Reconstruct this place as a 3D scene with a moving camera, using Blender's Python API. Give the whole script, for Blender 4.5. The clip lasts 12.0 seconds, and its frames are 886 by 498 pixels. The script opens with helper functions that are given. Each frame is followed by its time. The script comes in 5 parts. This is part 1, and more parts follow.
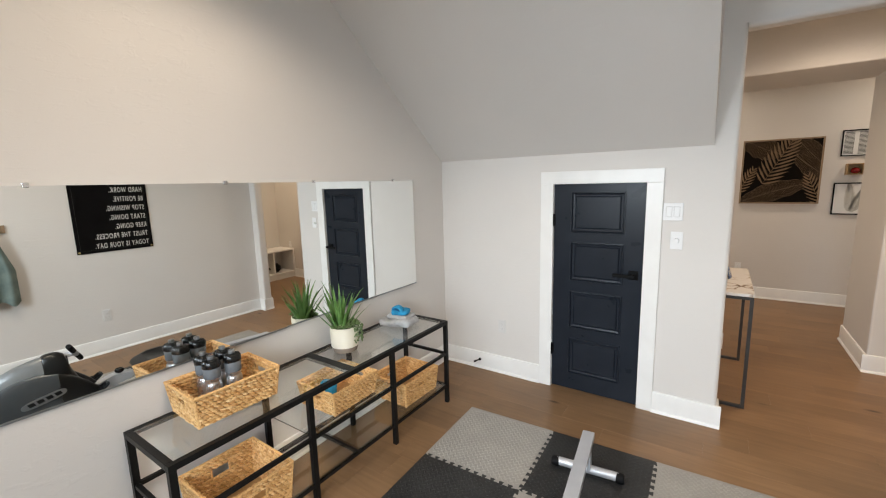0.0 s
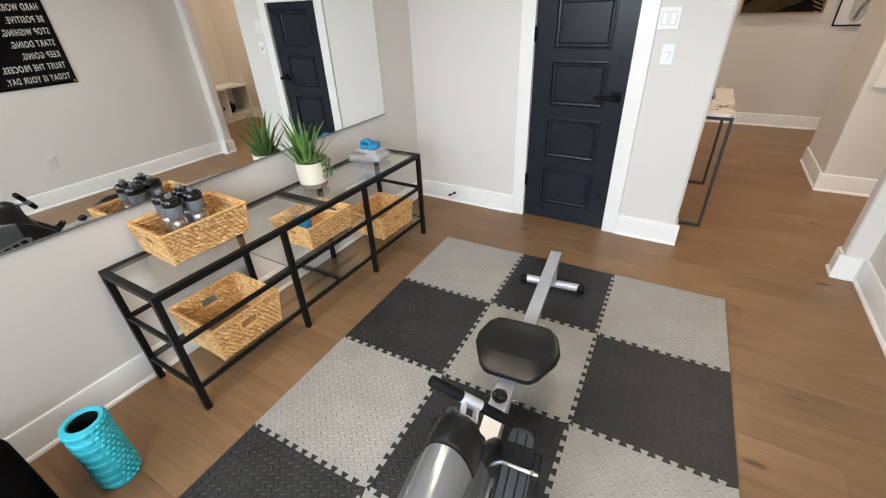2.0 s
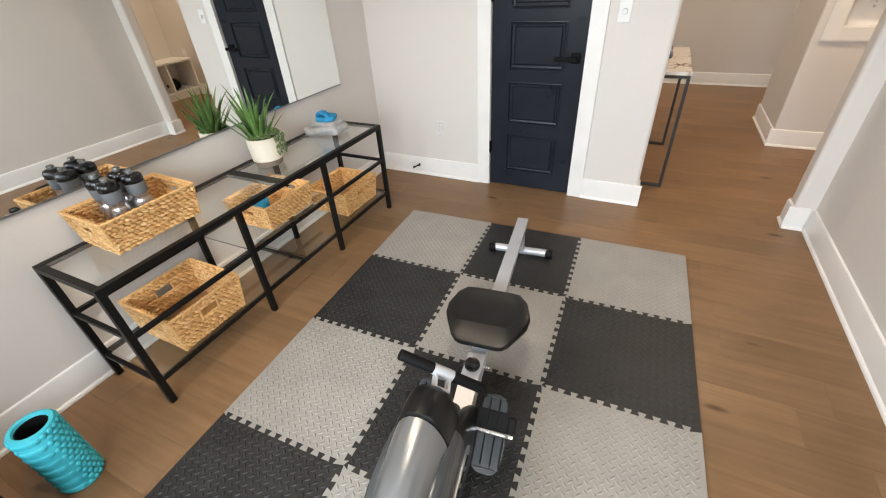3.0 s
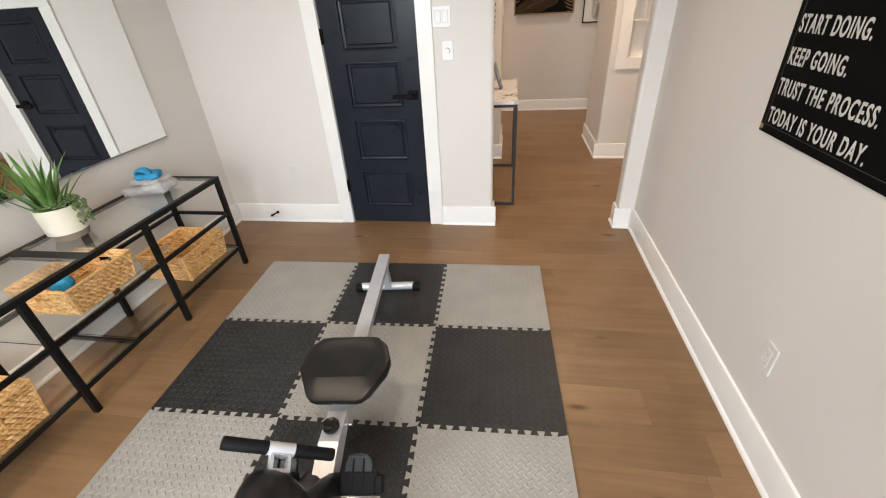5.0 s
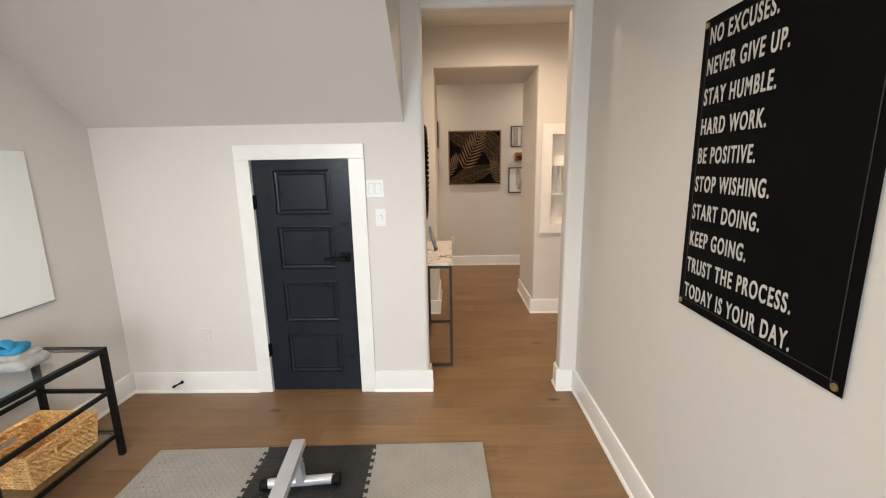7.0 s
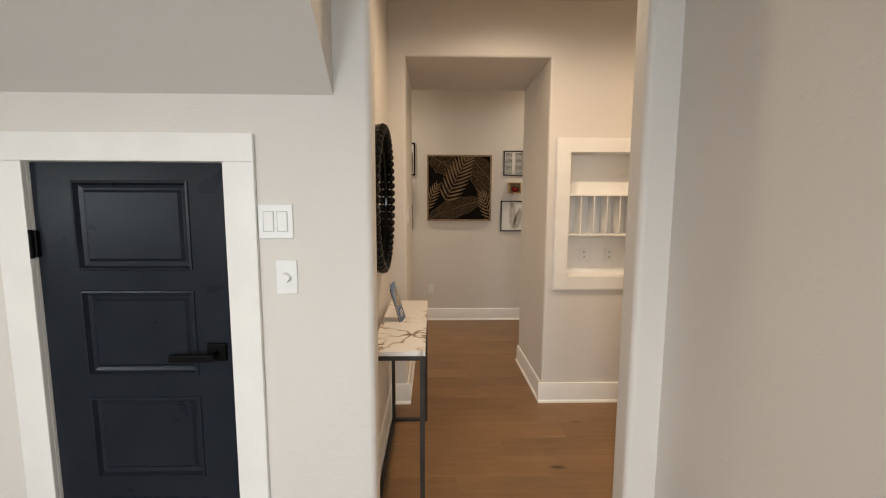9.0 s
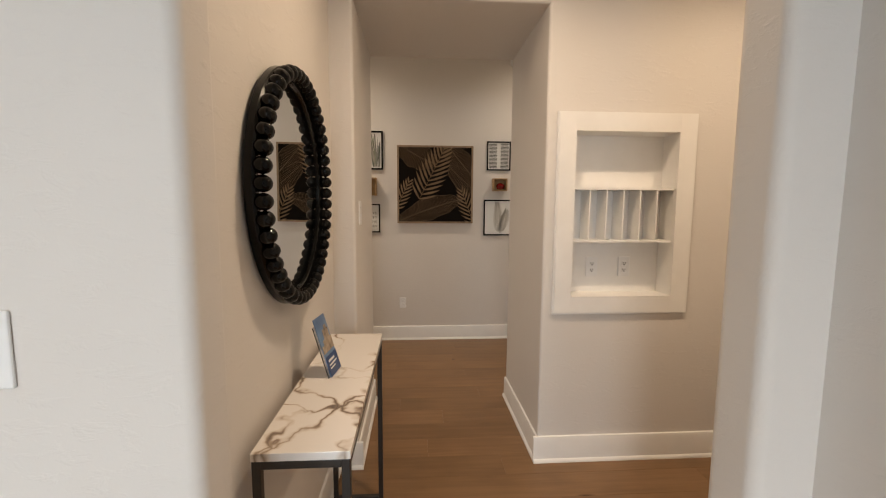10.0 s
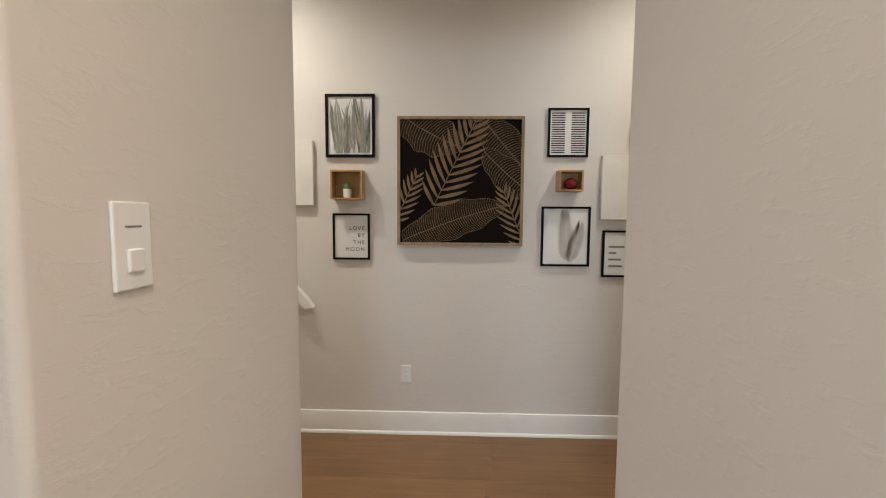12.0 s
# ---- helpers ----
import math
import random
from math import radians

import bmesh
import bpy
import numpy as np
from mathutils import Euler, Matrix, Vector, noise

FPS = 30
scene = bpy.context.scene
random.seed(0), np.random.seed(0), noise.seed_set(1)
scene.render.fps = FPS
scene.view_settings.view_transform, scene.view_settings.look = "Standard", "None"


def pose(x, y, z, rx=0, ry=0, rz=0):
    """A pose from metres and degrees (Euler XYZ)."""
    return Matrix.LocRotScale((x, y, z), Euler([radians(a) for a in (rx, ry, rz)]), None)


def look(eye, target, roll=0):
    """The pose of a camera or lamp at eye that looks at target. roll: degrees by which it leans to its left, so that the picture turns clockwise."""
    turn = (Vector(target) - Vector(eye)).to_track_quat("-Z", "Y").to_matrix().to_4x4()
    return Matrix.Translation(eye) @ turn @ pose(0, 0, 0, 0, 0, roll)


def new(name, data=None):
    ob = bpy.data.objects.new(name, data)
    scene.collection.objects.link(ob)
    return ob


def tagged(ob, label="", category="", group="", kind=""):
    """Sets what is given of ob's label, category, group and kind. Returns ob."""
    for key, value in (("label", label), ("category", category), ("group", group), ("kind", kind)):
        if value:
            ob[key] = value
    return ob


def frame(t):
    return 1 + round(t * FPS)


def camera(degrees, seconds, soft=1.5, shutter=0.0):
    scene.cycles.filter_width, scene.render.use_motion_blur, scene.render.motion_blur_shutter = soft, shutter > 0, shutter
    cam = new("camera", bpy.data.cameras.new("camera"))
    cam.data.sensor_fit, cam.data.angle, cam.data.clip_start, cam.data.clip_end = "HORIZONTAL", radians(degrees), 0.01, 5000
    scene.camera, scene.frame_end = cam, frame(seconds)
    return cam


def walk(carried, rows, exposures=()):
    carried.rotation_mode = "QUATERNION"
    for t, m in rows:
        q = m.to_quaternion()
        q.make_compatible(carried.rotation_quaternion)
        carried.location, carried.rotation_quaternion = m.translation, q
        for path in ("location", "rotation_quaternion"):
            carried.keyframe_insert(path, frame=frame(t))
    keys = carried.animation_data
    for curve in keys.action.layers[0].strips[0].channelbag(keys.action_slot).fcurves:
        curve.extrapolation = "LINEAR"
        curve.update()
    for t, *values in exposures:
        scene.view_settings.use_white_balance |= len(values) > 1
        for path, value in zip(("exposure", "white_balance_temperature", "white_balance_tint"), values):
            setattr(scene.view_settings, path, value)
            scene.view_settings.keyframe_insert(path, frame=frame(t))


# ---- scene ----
cam = camera(94.5, 12.0, soft=1.15)
PATH = [
    (0, (0.022, 0.04, 1.66), (-1.087, 1.674, 1.344), -1.5),
    (0.5, (0.015, 0.059, 1.632), (-1.045, 1.674, 1.116), -1.5),
    (1, (0.01, 0.075, 1.61), (-0.998, 1.649, 0.899), -1.6),
    (1.5, (0.015, 0.088, 1.589), (-0.944, 1.604, 0.702), -2.2),
    (2, (0.003, 0.102, 1.569), (-0.893, 1.563, 0.538), -2.7),
    (2.5, (0.001, 0.117, 1.548), (-0.829, 1.548, 0.424), -3.4),
    (4.5, (0.137, 0.23, 1.522), (-0.269, 1.831, 0.394), -4.1),
    (5, (0.193, 0.261, 1.519), (-0.104, 1.947, 0.484), -3.5),
    (5.5, (0.224, 0.275, 1.532), (0.011, 2.052, 0.639), -2.8),
    (6, (0.254, 0.292, 1.55), (0.102, 2.146, 0.815), -2.2),
    (6.5, (0.27, 0.317, 1.567), (0.18, 2.239, 1.021), -1.6),
    (7, (0.261, 0.448, 1.565), (0.218, 2.409, 1.174), -1.0),
    (9, (0.293, 1.734, 1.496), (0.345, 3.722, 1.279), 0.2),
    (9.5, (0.354, 2.089, 1.456), (0.441, 4.077, 1.249), 0.4),
    (10, (0.427, 2.502, 1.459), (0.557, 4.487, 1.257), 0.3),
    (10.5, (0.455, 2.947, 1.463), (0.638, 4.929, 1.272), 0.5),
    (11, (0.518, 3.386, 1.439), (0.693, 5.37, 1.261), 0.4),
    (11.5, (0.557, 3.819, 1.455), (0.65, 5.81, 1.29), 0.5),
    (12, (0.6, 4.26, 1.472), (0.542, 6.253, 1.316), 0.4),
]
EXPOSURES = [(0.0, 0.0, 6950, 11), (0.5, 0.0, 6750, 11), (1.2, 0.03, 6560, 10), (2.0, 0.12, 6820, 11), (2.7, 0.13, 7050, 12), (5.0, 0.13, 7200, 13), (7.0, 0.06, 7400, 12), (9.0, -0.15, 7450, 11), (9.6, -0.18, 7450, 12), (10.0, -0.15, 7200, 12), (10.4, 0.0, 6600, 9), (11.0, 0.15, 6050, 5), (11.5, 0.15, 5950, 5), (12.0, 0.25, 6050, 6)]
walk(cam, [(t, look(eye, target, roll)) for t, eye, target, roll in PATH], EXPOSURES)

# ---- light ----
world = bpy.data.worlds.new("sky")
scene.world = world
world.use_nodes = True
wn = world.node_tree
sky = wn.nodes.new("ShaderNodeTexSky")
sky.sky_type, sky.sun_disc = "NISHITA", False
sky.sun_elevation, sky.sun_rotation = radians(65), radians(214)
wn.nodes["Background"].inputs["Strength"].default_value = 0.10
wn.links.new(sky.outputs["Color"], wn.nodes["Background"].inputs["Color"])


def lamp(name, kind, m, power, colour, **more):
    data = bpy.data.lights.new(name, kind)
    data.energy, data.color = power, colour
    if kind == "AREA":
        data.shape = more.get("shape", "RECTANGLE")
        data.size = more["size"]
        data.size_y = more.get("size_y", more["size"])
        data.spread = radians(more.get("spread", 150))
    if kind == "SPOT":
        data.spot_size, data.spot_blend = radians(more["cone"]), more["blend"]
        data.shadow_soft_size = more["radius"]
    if kind == "SUN":
        data.angle = radians(more["angle"])
    ob = new(name, data)
    ob.matrix_world = m
    return ob


DAY = (0.73, 0.865, 1.0)
WARM = (1.0, 0.87, 0.72)
AMBER = (1.0, 0.80, 0.60)
sun = lamp("sun", "SUN", look((-2, -3, 8), (0, 0, 0)), 0.8, (1.0, 0.95, 0.88), angle=10)
# sky light in the two window openings of the south wall
for wx, tx, power in ((-1.15, 0.60, 40), (0.35, -1.15, 36)):
    lamp("window_light", "AREA", look((wx, -1.80, 1.85), (tx, 2.2, 0.0)), power, DAY, size=1.1, size_y=1.35, spread=95)
# recessed downlights: (x, y, ceiling height, power, colour, cone)
DOWNLIGHTS = [
    (-1.20, 0.90, 2.98, 48, WARM, 146), (-0.20, 0.60, 2.98, 70, WARM, 146),
    (0.78, 3.94, 2.89, 80, AMBER, 165), (2.1, 3.95, 2.89, 62, AMBER, 165),
    (-0.75, 6.25, 3.15, 88, WARM, 165), (1.95, 6.25, 3.15, 66, WARM, 165),
]
for lx, ly, lz, lp, lc, cone in DOWNLIGHTS:
    lamp("downlight_lamp", "SPOT", look((lx, ly, lz - 0.015), (lx, ly, 0)), lp, lc, cone=cone, blend=0.5 if cone < 160 else 1.0, radius=0.025)

# ---- materials ----


def principled(name):
    m = bpy.data.materials.new(name)
    m.use_nodes = True
    return m, m.node_tree, m.node_tree.nodes["Principled BSDF"]


def node(nt, kind, **values):
    n = nt.nodes.new(kind)
    for k, v in values.items():
        n.inputs[k.replace("_", " ")].default_value = v
    return n


def ramp(nt, fac, stops):
    r = nt.nodes.new("ShaderNodeValToRGB")
    while len(r.color_ramp.elements) < len(stops):
        r.color_ramp.elements.new(0.5)
    for e, (p, c) in zip(r.color_ramp.elements, stops):
        e.position, e.color = p, (*c, 1)
    nt.links.new(fac, r.inputs["Fac"])
    return r.outputs["Color"]


def surface(name, dark, light, rough=0.5, metal=0.0, scale=6.0, fine=120.0, bump=0.1, depth=0.002, stretch=(1, 1, 1), rough_var=0.08, coat=0.0, spec=0.5):
    """A surface whose colour drifts between two tones, with a fine relief."""
    m, nt, bsdf = principled(name)
    tc = nt.nodes.new("ShaderNodeTexCoord")
    mp = nt.nodes.new("ShaderNodeMapping")
    mp.inputs["Scale"].default_value = stretch
    nt.links.new(tc.outputs["Object"], mp.inputs["Vector"])
    n1 = node(nt, "ShaderNodeTexNoise", Scale=scale, Detail=5.0)
    n2 = node(nt, "ShaderNodeTexNoise", Scale=fine, Detail=3.0)
    for n in (n1, n2):
        nt.links.new(mp.outputs["Vector"], n.inputs["Vector"])
    nt.links.new(ramp(nt, n1.outputs["Fac"], [(0.3, dark), (0.7, light)]), bsdf.inputs["Base Color"])
    mr = node(nt, "ShaderNodeMapRange", To_Min=rough - rough_var, To_Max=rough + rough_var)
    nt.links.new(n1.outputs["Fac"], mr.inputs["Value"])
    nt.links.new(mr.outputs["Result"], bsdf.inputs["Roughness"])
    bsdf.inputs["Metallic"].default_value = metal
    bsdf.inputs["Coat Weight"].default_value = coat
    bsdf.inputs["Specular IOR Level"].default_value = spec
    b = node(nt, "ShaderNodeBump", Strength=bump, Distance=depth)
    nt.links.new(n2.outputs["Fac"], b.inputs["Height"])
    nt.links.new(b.outputs["Normal"], bsdf.inputs["Normal"])
    return m


def wall_paint():
    """Greige matt paint over a lightly hand-trowelled skim coat."""
    m, nt, bsdf = principled("wall_paint")
    tc = nt.nodes.new("ShaderNodeTexCoord")
    n1 = node(nt, "ShaderNodeTexNoise", Scale=1.3, Detail=4.0)
    mp = nt.nodes.new("ShaderNodeMapping")
    mp.inputs["Scale"].default_value = (1, 1, 2.3)
    n2 = node(nt, "ShaderNodeTexNoise", Scale=15.0, Detail=6.0, Roughness=0.66, Distortion=0.5)
    n3 = node(nt, "ShaderNodeTexNoise", Scale=170.0, Detail=2.0)
    nt.links.new(tc.outputs["Object"], n1.inputs["Vector"])
    nt.links.new(tc.outputs["Object"], mp.inputs["Vector"])
    nt.links.new(mp.outputs["Vector"], n2.inputs["Vector"])
    nt.links.new(tc.outputs["Object"], n3.inputs["Vector"])
    nt.links.new(ramp(nt, n1.outputs["Fac"], [(0.3, (0.66, 0.628, 0.595)), (0.7, (0.69, 0.658, 0.625))]), bsdf.inputs["Base Color"])
    bsdf.inputs["Roughness"].default_value = 0.62
    bsdf.inputs["Specular IOR Level"].default_value = 0.35
    ridge = node(nt, "ShaderNodeMapRange", From_Min=0.52, From_Max=0.72)
    nt.links.new(n2.outputs["Fac"], ridge.inputs["Value"])
    mix = nt.nodes.new("ShaderNodeMath")
    mix.operation = "MULTIPLY_ADD"
    mix.inputs[1].default_value = 0.18
    nt.links.new(n3.outputs["Fac"], mix.inputs[0])
    nt.links.new(ridge.outputs["Result"], mix.inputs[2])
    b = node(nt, "ShaderNodeBump", Strength=0.26, Distance=0.003)
    nt.links.new(mix.outputs["Value"], b.inputs["Height"])
    nt.links.new(b.outputs["Normal"], bsdf.inputs["Normal"])
    return m


def plank_wood():
    """Satin-finished brown oak; each plank has its own tone, grain runs along x, with a few knots."""
    m, nt, bsdf = principled("plank_wood")
    tc = nt.nodes.new("ShaderNodeTexCoord")
    info = nt.nodes.new("ShaderNodeObjectInfo")
    off = nt.nodes.new("ShaderNodeVectorMath")
    off.operation = "SCALE"
    comb = nt.nodes.new("ShaderNodeCombineXYZ")
    for k in "XYZ":
        nt.links.new(info.outputs["Random"], comb.inputs[k])
    off.inputs["Scale"].default_value = 37.0
    nt.links.new(comb.outputs["Vector"], off.inputs[0])
    add = nt.nodes.new("ShaderNodeVectorMath")
    nt.links.new(tc.outputs["Object"], add.inputs[0])
    nt.links.new(off.outputs["Vector"], add.inputs[1])
    mp = nt.nodes.new("ShaderNodeMapping")
    mp.inputs["Scale"].default_value = (0.9, 14, 14)
    nt.links.new(add.outputs["Vector"], mp.inputs["Vector"])
    grain = node(nt, "ShaderNodeTexNoise", Scale=2.2, Detail=8.0, Roughness=0.6, Distortion=0.6)
    nt.links.new(mp.outputs["Vector"], grain.inputs["Vector"])
    cloud = node(nt, "ShaderNodeTexNoise", Scale=2.6, Detail=3.0)
    nt.links.new(add.outputs["Vector"], cloud.inputs["Vector"])
    knot = node(nt, "ShaderNodeTexVoronoi", Scale=2.2)
    mk = nt.nodes.new("ShaderNodeMapping")
    mk.inputs["Scale"].default_value = (0.55, 1.6, 1)
    nt.links.new(add.outputs["Vector"], mk.inputs["Vector"])
    nt.links.new(mk.outputs["Vector"], knot.inputs["Vector"])
    c1 = ramp(nt, grain.outputs["Fac"], [(0.2, (0.184, 0.103, 0.050)), (0.55, (0.238, 0.138, 0.070)), (0.85, (0.280, 0.166, 0.090))])
    c2 = ramp(nt, cloud.outputs["Fac"], [(0.3, (0.83, 0.82, 0.81)), (0.7, (1.08, 1.07, 1.06))])
    c3 = ramp(nt, info.outputs["Random"], [(0.0, (0.91, 0.905, 0.90)), (0.5, (1.0, 1.0, 1.0)), (1.0, (1.07, 1.06, 1.05))])
    c4 = ramp(nt, knot.outputs["Distance"], [(0.020, (0.20, 0.16, 0.13)), (0.075, (1, 1, 1))])
    last = c1
    for c in (c2, c3, c4):
        mul = nt.nodes.new("ShaderNodeMixRGB")
        mul.blend_type = "MULTIPLY"
        mul.inputs["Fac"].default_value = 1.0
        nt.links.new(last, mul.inputs["Color1"])
        nt.links.new(c, mul.inputs["Color2"])
        last = mul.outputs["Color"]
    nt.links.new(last, bsdf.inputs["Base Color"])
    mr = node(nt, "ShaderNodeMapRange", To_Min=0.30, To_Max=0.46)
    nt.links.new(grain.outputs["Fac"], mr.inputs["Value"])
    nt.links.new(mr.outputs["Result"], bsdf.inputs["Roughness"])
    bsdf.inputs["Specular IOR Level"].default_value = 0.34
    b = node(nt, "ShaderNodeBump", Strength=0.12, Distance=0.001)
    nt.links.new(grain.outputs["Fac"], b.inputs["Height"])
    nt.links.new(b.outputs["Normal"], bsdf.inputs["Normal"])
    return m


def woven_fibre():
    """Dried water hyacinth: every twist its own straw tone, with dark flecks along the fibre."""
    m, nt, bsdf = principled("water_hyacinth")
    tc = nt.nodes.new("ShaderNodeTexCoord")
    geo = nt.nodes.new("ShaderNodeNewGeometry")
    n1 = node(nt, "ShaderNodeTexNoise", Scale=85.0, Detail=4.0, Roughness=0.6)
    n2 = node(nt, "ShaderNodeTexNoise", Scale=420.0, Detail=2.0)
    for n in (n1, n2):
        nt.links.new(tc.outputs["Object"], n.inputs["Vector"])
    tone = ramp(nt, geo.outputs["Random Per Island"], [(0.0, (0.50, 0.25, 0.085)), (0.35, (0.68, 0.385, 0.145)), (0.8, (0.79, 0.49, 0.215)), (1.0, (0.84, 0.58, 0.30))])
    fleck = ramp(nt, n1.outputs["Fac"], [(0.34, (0.70, 0.62, 0.54)), (0.52, (1.0, 1.0, 1.0))])
    mul = nt.nodes.new("ShaderNodeMixRGB")
    mul.blend_type = "MULTIPLY"
    mul.inputs["Fac"].default_value = 1.0
    nt.links.new(tone, mul.inputs["Color1"])
    nt.links.new(fleck, mul.inputs["Color2"])
    nt.links.new(mul.outputs["Color"], bsdf.inputs["Base Color"])
    bsdf.inputs["Roughness"].default_value = 0.55
    b = node(nt, "ShaderNodeBump", Strength=0.5, Distance=0.001)
    nt.links.new(n2.outputs["Fac"], b.inputs["Height"])
    nt.links.new(b.outputs["Normal"], bsdf.inputs["Normal"])
    return m


def marble_stone():
    m, nt, bsdf = principled("marble_stone")
    tc = nt.nodes.new("ShaderNodeTexCoord")
    warp = node(nt, "ShaderNodeTexNoise", Scale=3.4, Detail=4.0, Roughness=0.5)
    nt.links.new(tc.outputs["Object"], warp.inputs["Vector"])
    mix = nt.nodes.new("ShaderNodeMixRGB")
    mix.inputs["Fac"].default_value = 0.34
    nt.links.new(tc.outputs["Object"], mix.inputs["Color1"])
    nt.links.new(warp.outputs["Color"], mix.inputs["Color2"])
    vor = node(nt, "ShaderNodeTexVoronoi", Scale=5.6)
    vor.feature = "DISTANCE_TO_EDGE"
    nt.links.new(mix.outputs["Color"], vor.inputs["Vector"])
    gate = node(nt, "ShaderNodeTexNoise", Scale=3.6, Detail=2.0)
    nt.links.new(tc.outputs["Object"], gate.inputs["Vector"])
    gr = node(nt, "ShaderNodeMapRange", From_Min=0.40, From_Max=0.56, To_Min=0.0, To_Max=0.05)
    nt.links.new(gate.outputs["Fac"], gr.inputs["Value"])
    div = nt.nodes.new("ShaderNodeMath")
    div.operation = "ADD"
    nt.links.new(vor.outputs["Distance"], div.inputs[0])
    inv = nt.nodes.new("ShaderNodeMath")
    inv.operation = "SUBTRACT"
    inv.inputs[0].default_value = 0.05
    nt.links.new(gr.outputs["Result"], inv.inputs[1])
    nt.links.new(inv.outputs["Value"], div.inputs[1])
    veins = ramp(nt, div.outputs["Value"], [(0.0, (0.17, 0.13, 0.11)), (0.022, (0.36, 0.28, 0.22)), (0.045, (0.68, 0.62, 0.56)), (0.075, (0.78, 0.75, 0.72))])
    nt.links.new(veins, bsdf.inputs["Base Color"])
    bsdf.inputs["Roughness"].default_value = 0.22
    return m


def glass_pane(name, tint):
    m, nt, bsdf = principled(name)
    bsdf.inputs["Base Color"].default_value = (*tint, 1)
    bsdf.inputs["Transmission Weight"].default_value = 1.0
    bsdf.inputs["Roughness"].default_value = 0.0
    bsdf.inputs["IOR"].default_value = 1.45
    return m


def plain(name, colour, rough, metal=0.0, spec=0.5):
    m, nt, bsdf = principled(name)
    bsdf.inputs["Base Color"].default_value = (*colour, 1)
    bsdf.inputs["Roughness"].default_value = rough
    bsdf.inputs["Metallic"].default_value = metal
    bsdf.inputs["Specular IOR Level"].default_value = spec
    return m


def glow(name, colour, strength):
    m, nt, bsdf = principled(name)
    bsdf.inputs["Emission Color"].default_value = (*colour, 1)
    bsdf.inputs["Emission Strength"].default_value = strength
    return m


WALL = wall_paint()
CEILING = surface("ceiling_paint", (0.70, 0.68, 0.65), (0.74, 0.72, 0.69), 0.7, bump=0.1)
TRIM = surface("white_gloss_trim", (0.78, 0.77, 0.75), (0.83, 0.82, 0.80), 0.32, bump=0.03, fine=60)
WOOD = plank_wood()
UNDER = plain("dark_joint", (0.09, 0.052, 0.028), 0.9)
DOOR = surface("navy_black_door_paint", (0.012, 0.0155, 0.022), (0.016, 0.020, 0.028), 0.30, bump=0.05, fine=90, spec=0.2)
BLACK_METAL = surface("black_powder_coat", (0.005, 0.0045, 0.0045), (0.010, 0.0095, 0.009), 0.42, bump=0.06, fine=400, spec=0.18)
MATT_BLACK = surface("matt_black_metal", (0.002, 0.002, 0.0022), (0.004, 0.004, 0.0042), 0.45, bump=0.03, spec=0.10)
BROWN_METAL = surface("dark_bronze_metal", (0.020, 0.016, 0.014), (0.030, 0.026, 0.023), 0.40, bump=0.03)
GLASS = glass_pane("shelf_glass", (0.93, 0.96, 0.95))
MIRROR = plain("mirror_silver", (0.86, 0.88, 0.87), 0.0, 1.0)
MIRROR_EDGE = plain("mirror_glass_edge", (0.45, 0.55, 0.52), 0.2)
CHROME = plain("chrome", (0.75, 0.75, 0.76), 0.14, 1.0)
BRASS = surface("brass_eyelet", (0.50, 0.38, 0.16), (0.62, 0.48, 0.22), 0.3, 1.0)
PLASTIC_WHITE = surface("white_plastic", (0.76, 0.76, 0.76), (0.80, 0.80, 0.80), 0.35, bump=0.01)
GAP = plain("shadow_gap", (0.46, 0.455, 0.45), 0.6)
SLOT = plain("grey_slot", (0.48, 0.475, 0.47), 0.6)
SLOT_DARK = plain("dark_slot", (0.05, 0.05, 0.05), 0.6)
FOAM_GREY = surface("grey_eva_foam", (0.285, 0.266, 0.240), (0.335, 0.314, 0.284), 0.44, bump=0.15, fine=500, depth=0.0006, spec=0.38)
FOAM_BLACK = surface("charcoal_eva_foam", (0.020, 0.0195, 0.019), (0.031, 0.0305, 0.030), 0.44, bump=0.15, fine=500, depth=0.0006, spec=0.30)
WICKER = woven_fibre()
# fibre tone darkened to paint the shade inside the basket weave
WICKER_SHADE = surface("painted_shade_fibre", (0.34, 0.185, 0.072), (0.48, 0.28, 0.12), 0.8, scale=40, fine=420, bump=0.4, depth=0.001)
POT_CREAM = surface("cream_glaze", (0.72, 0.66, 0.53), (0.78, 0.73, 0.61), 0.35, bump=0.03)
POT_BASE = surface("raw_clay", (0.20, 0.155, 0.115), (0.27, 0.21, 0.16), 0.8, bump=0.2)
SOIL = surface("potting_soil", (0.03, 0.02, 0.012), (0.07, 0.05, 0.03), 0.95, scale=60, bump=0.6)
LEAF = surface("aloe_leaf", (0.045, 0.13, 0.028), (0.16, 0.30, 0.08), 0.42, scale=14, fine=160, bump=0.1)
SUCCULENT = surface("succulent_leaf", (0.09, 0.15, 0.05), (0.16, 0.23, 0.09), 0.5, scale=30)
TOWEL_GREY = surface("grey_terry", (0.38, 0.38, 0.38), (0.50, 0.50, 0.50), 0.95, scale=40, fine=700, bump=0.9, depth=0.003)
TOWEL_BLUE = surface("blue_terry", (0.01, 0.21, 0.42), (0.02, 0.32, 0.58), 0.95, scale=30, fine=600, bump=0.8, depth=0.003)
OLIVE_PRINT = surface("olive_grey_print", (0.17, 0.18, 0.14), (0.30, 0.31, 0.25), 0.7, scale=30)
CLOTH_GREEN = surface("sage_cloth", (0.10, 0.14, 0.125), (0.17, 0.21, 0.19), 0.95, scale=12, fine=500, bump=0.7)
ROLLER = surface("turquoise_foam", (0.02, 0.42, 0.53), (0.04, 0.52, 0.62), 0.55, scale=20, fine=500, bump=0.2)
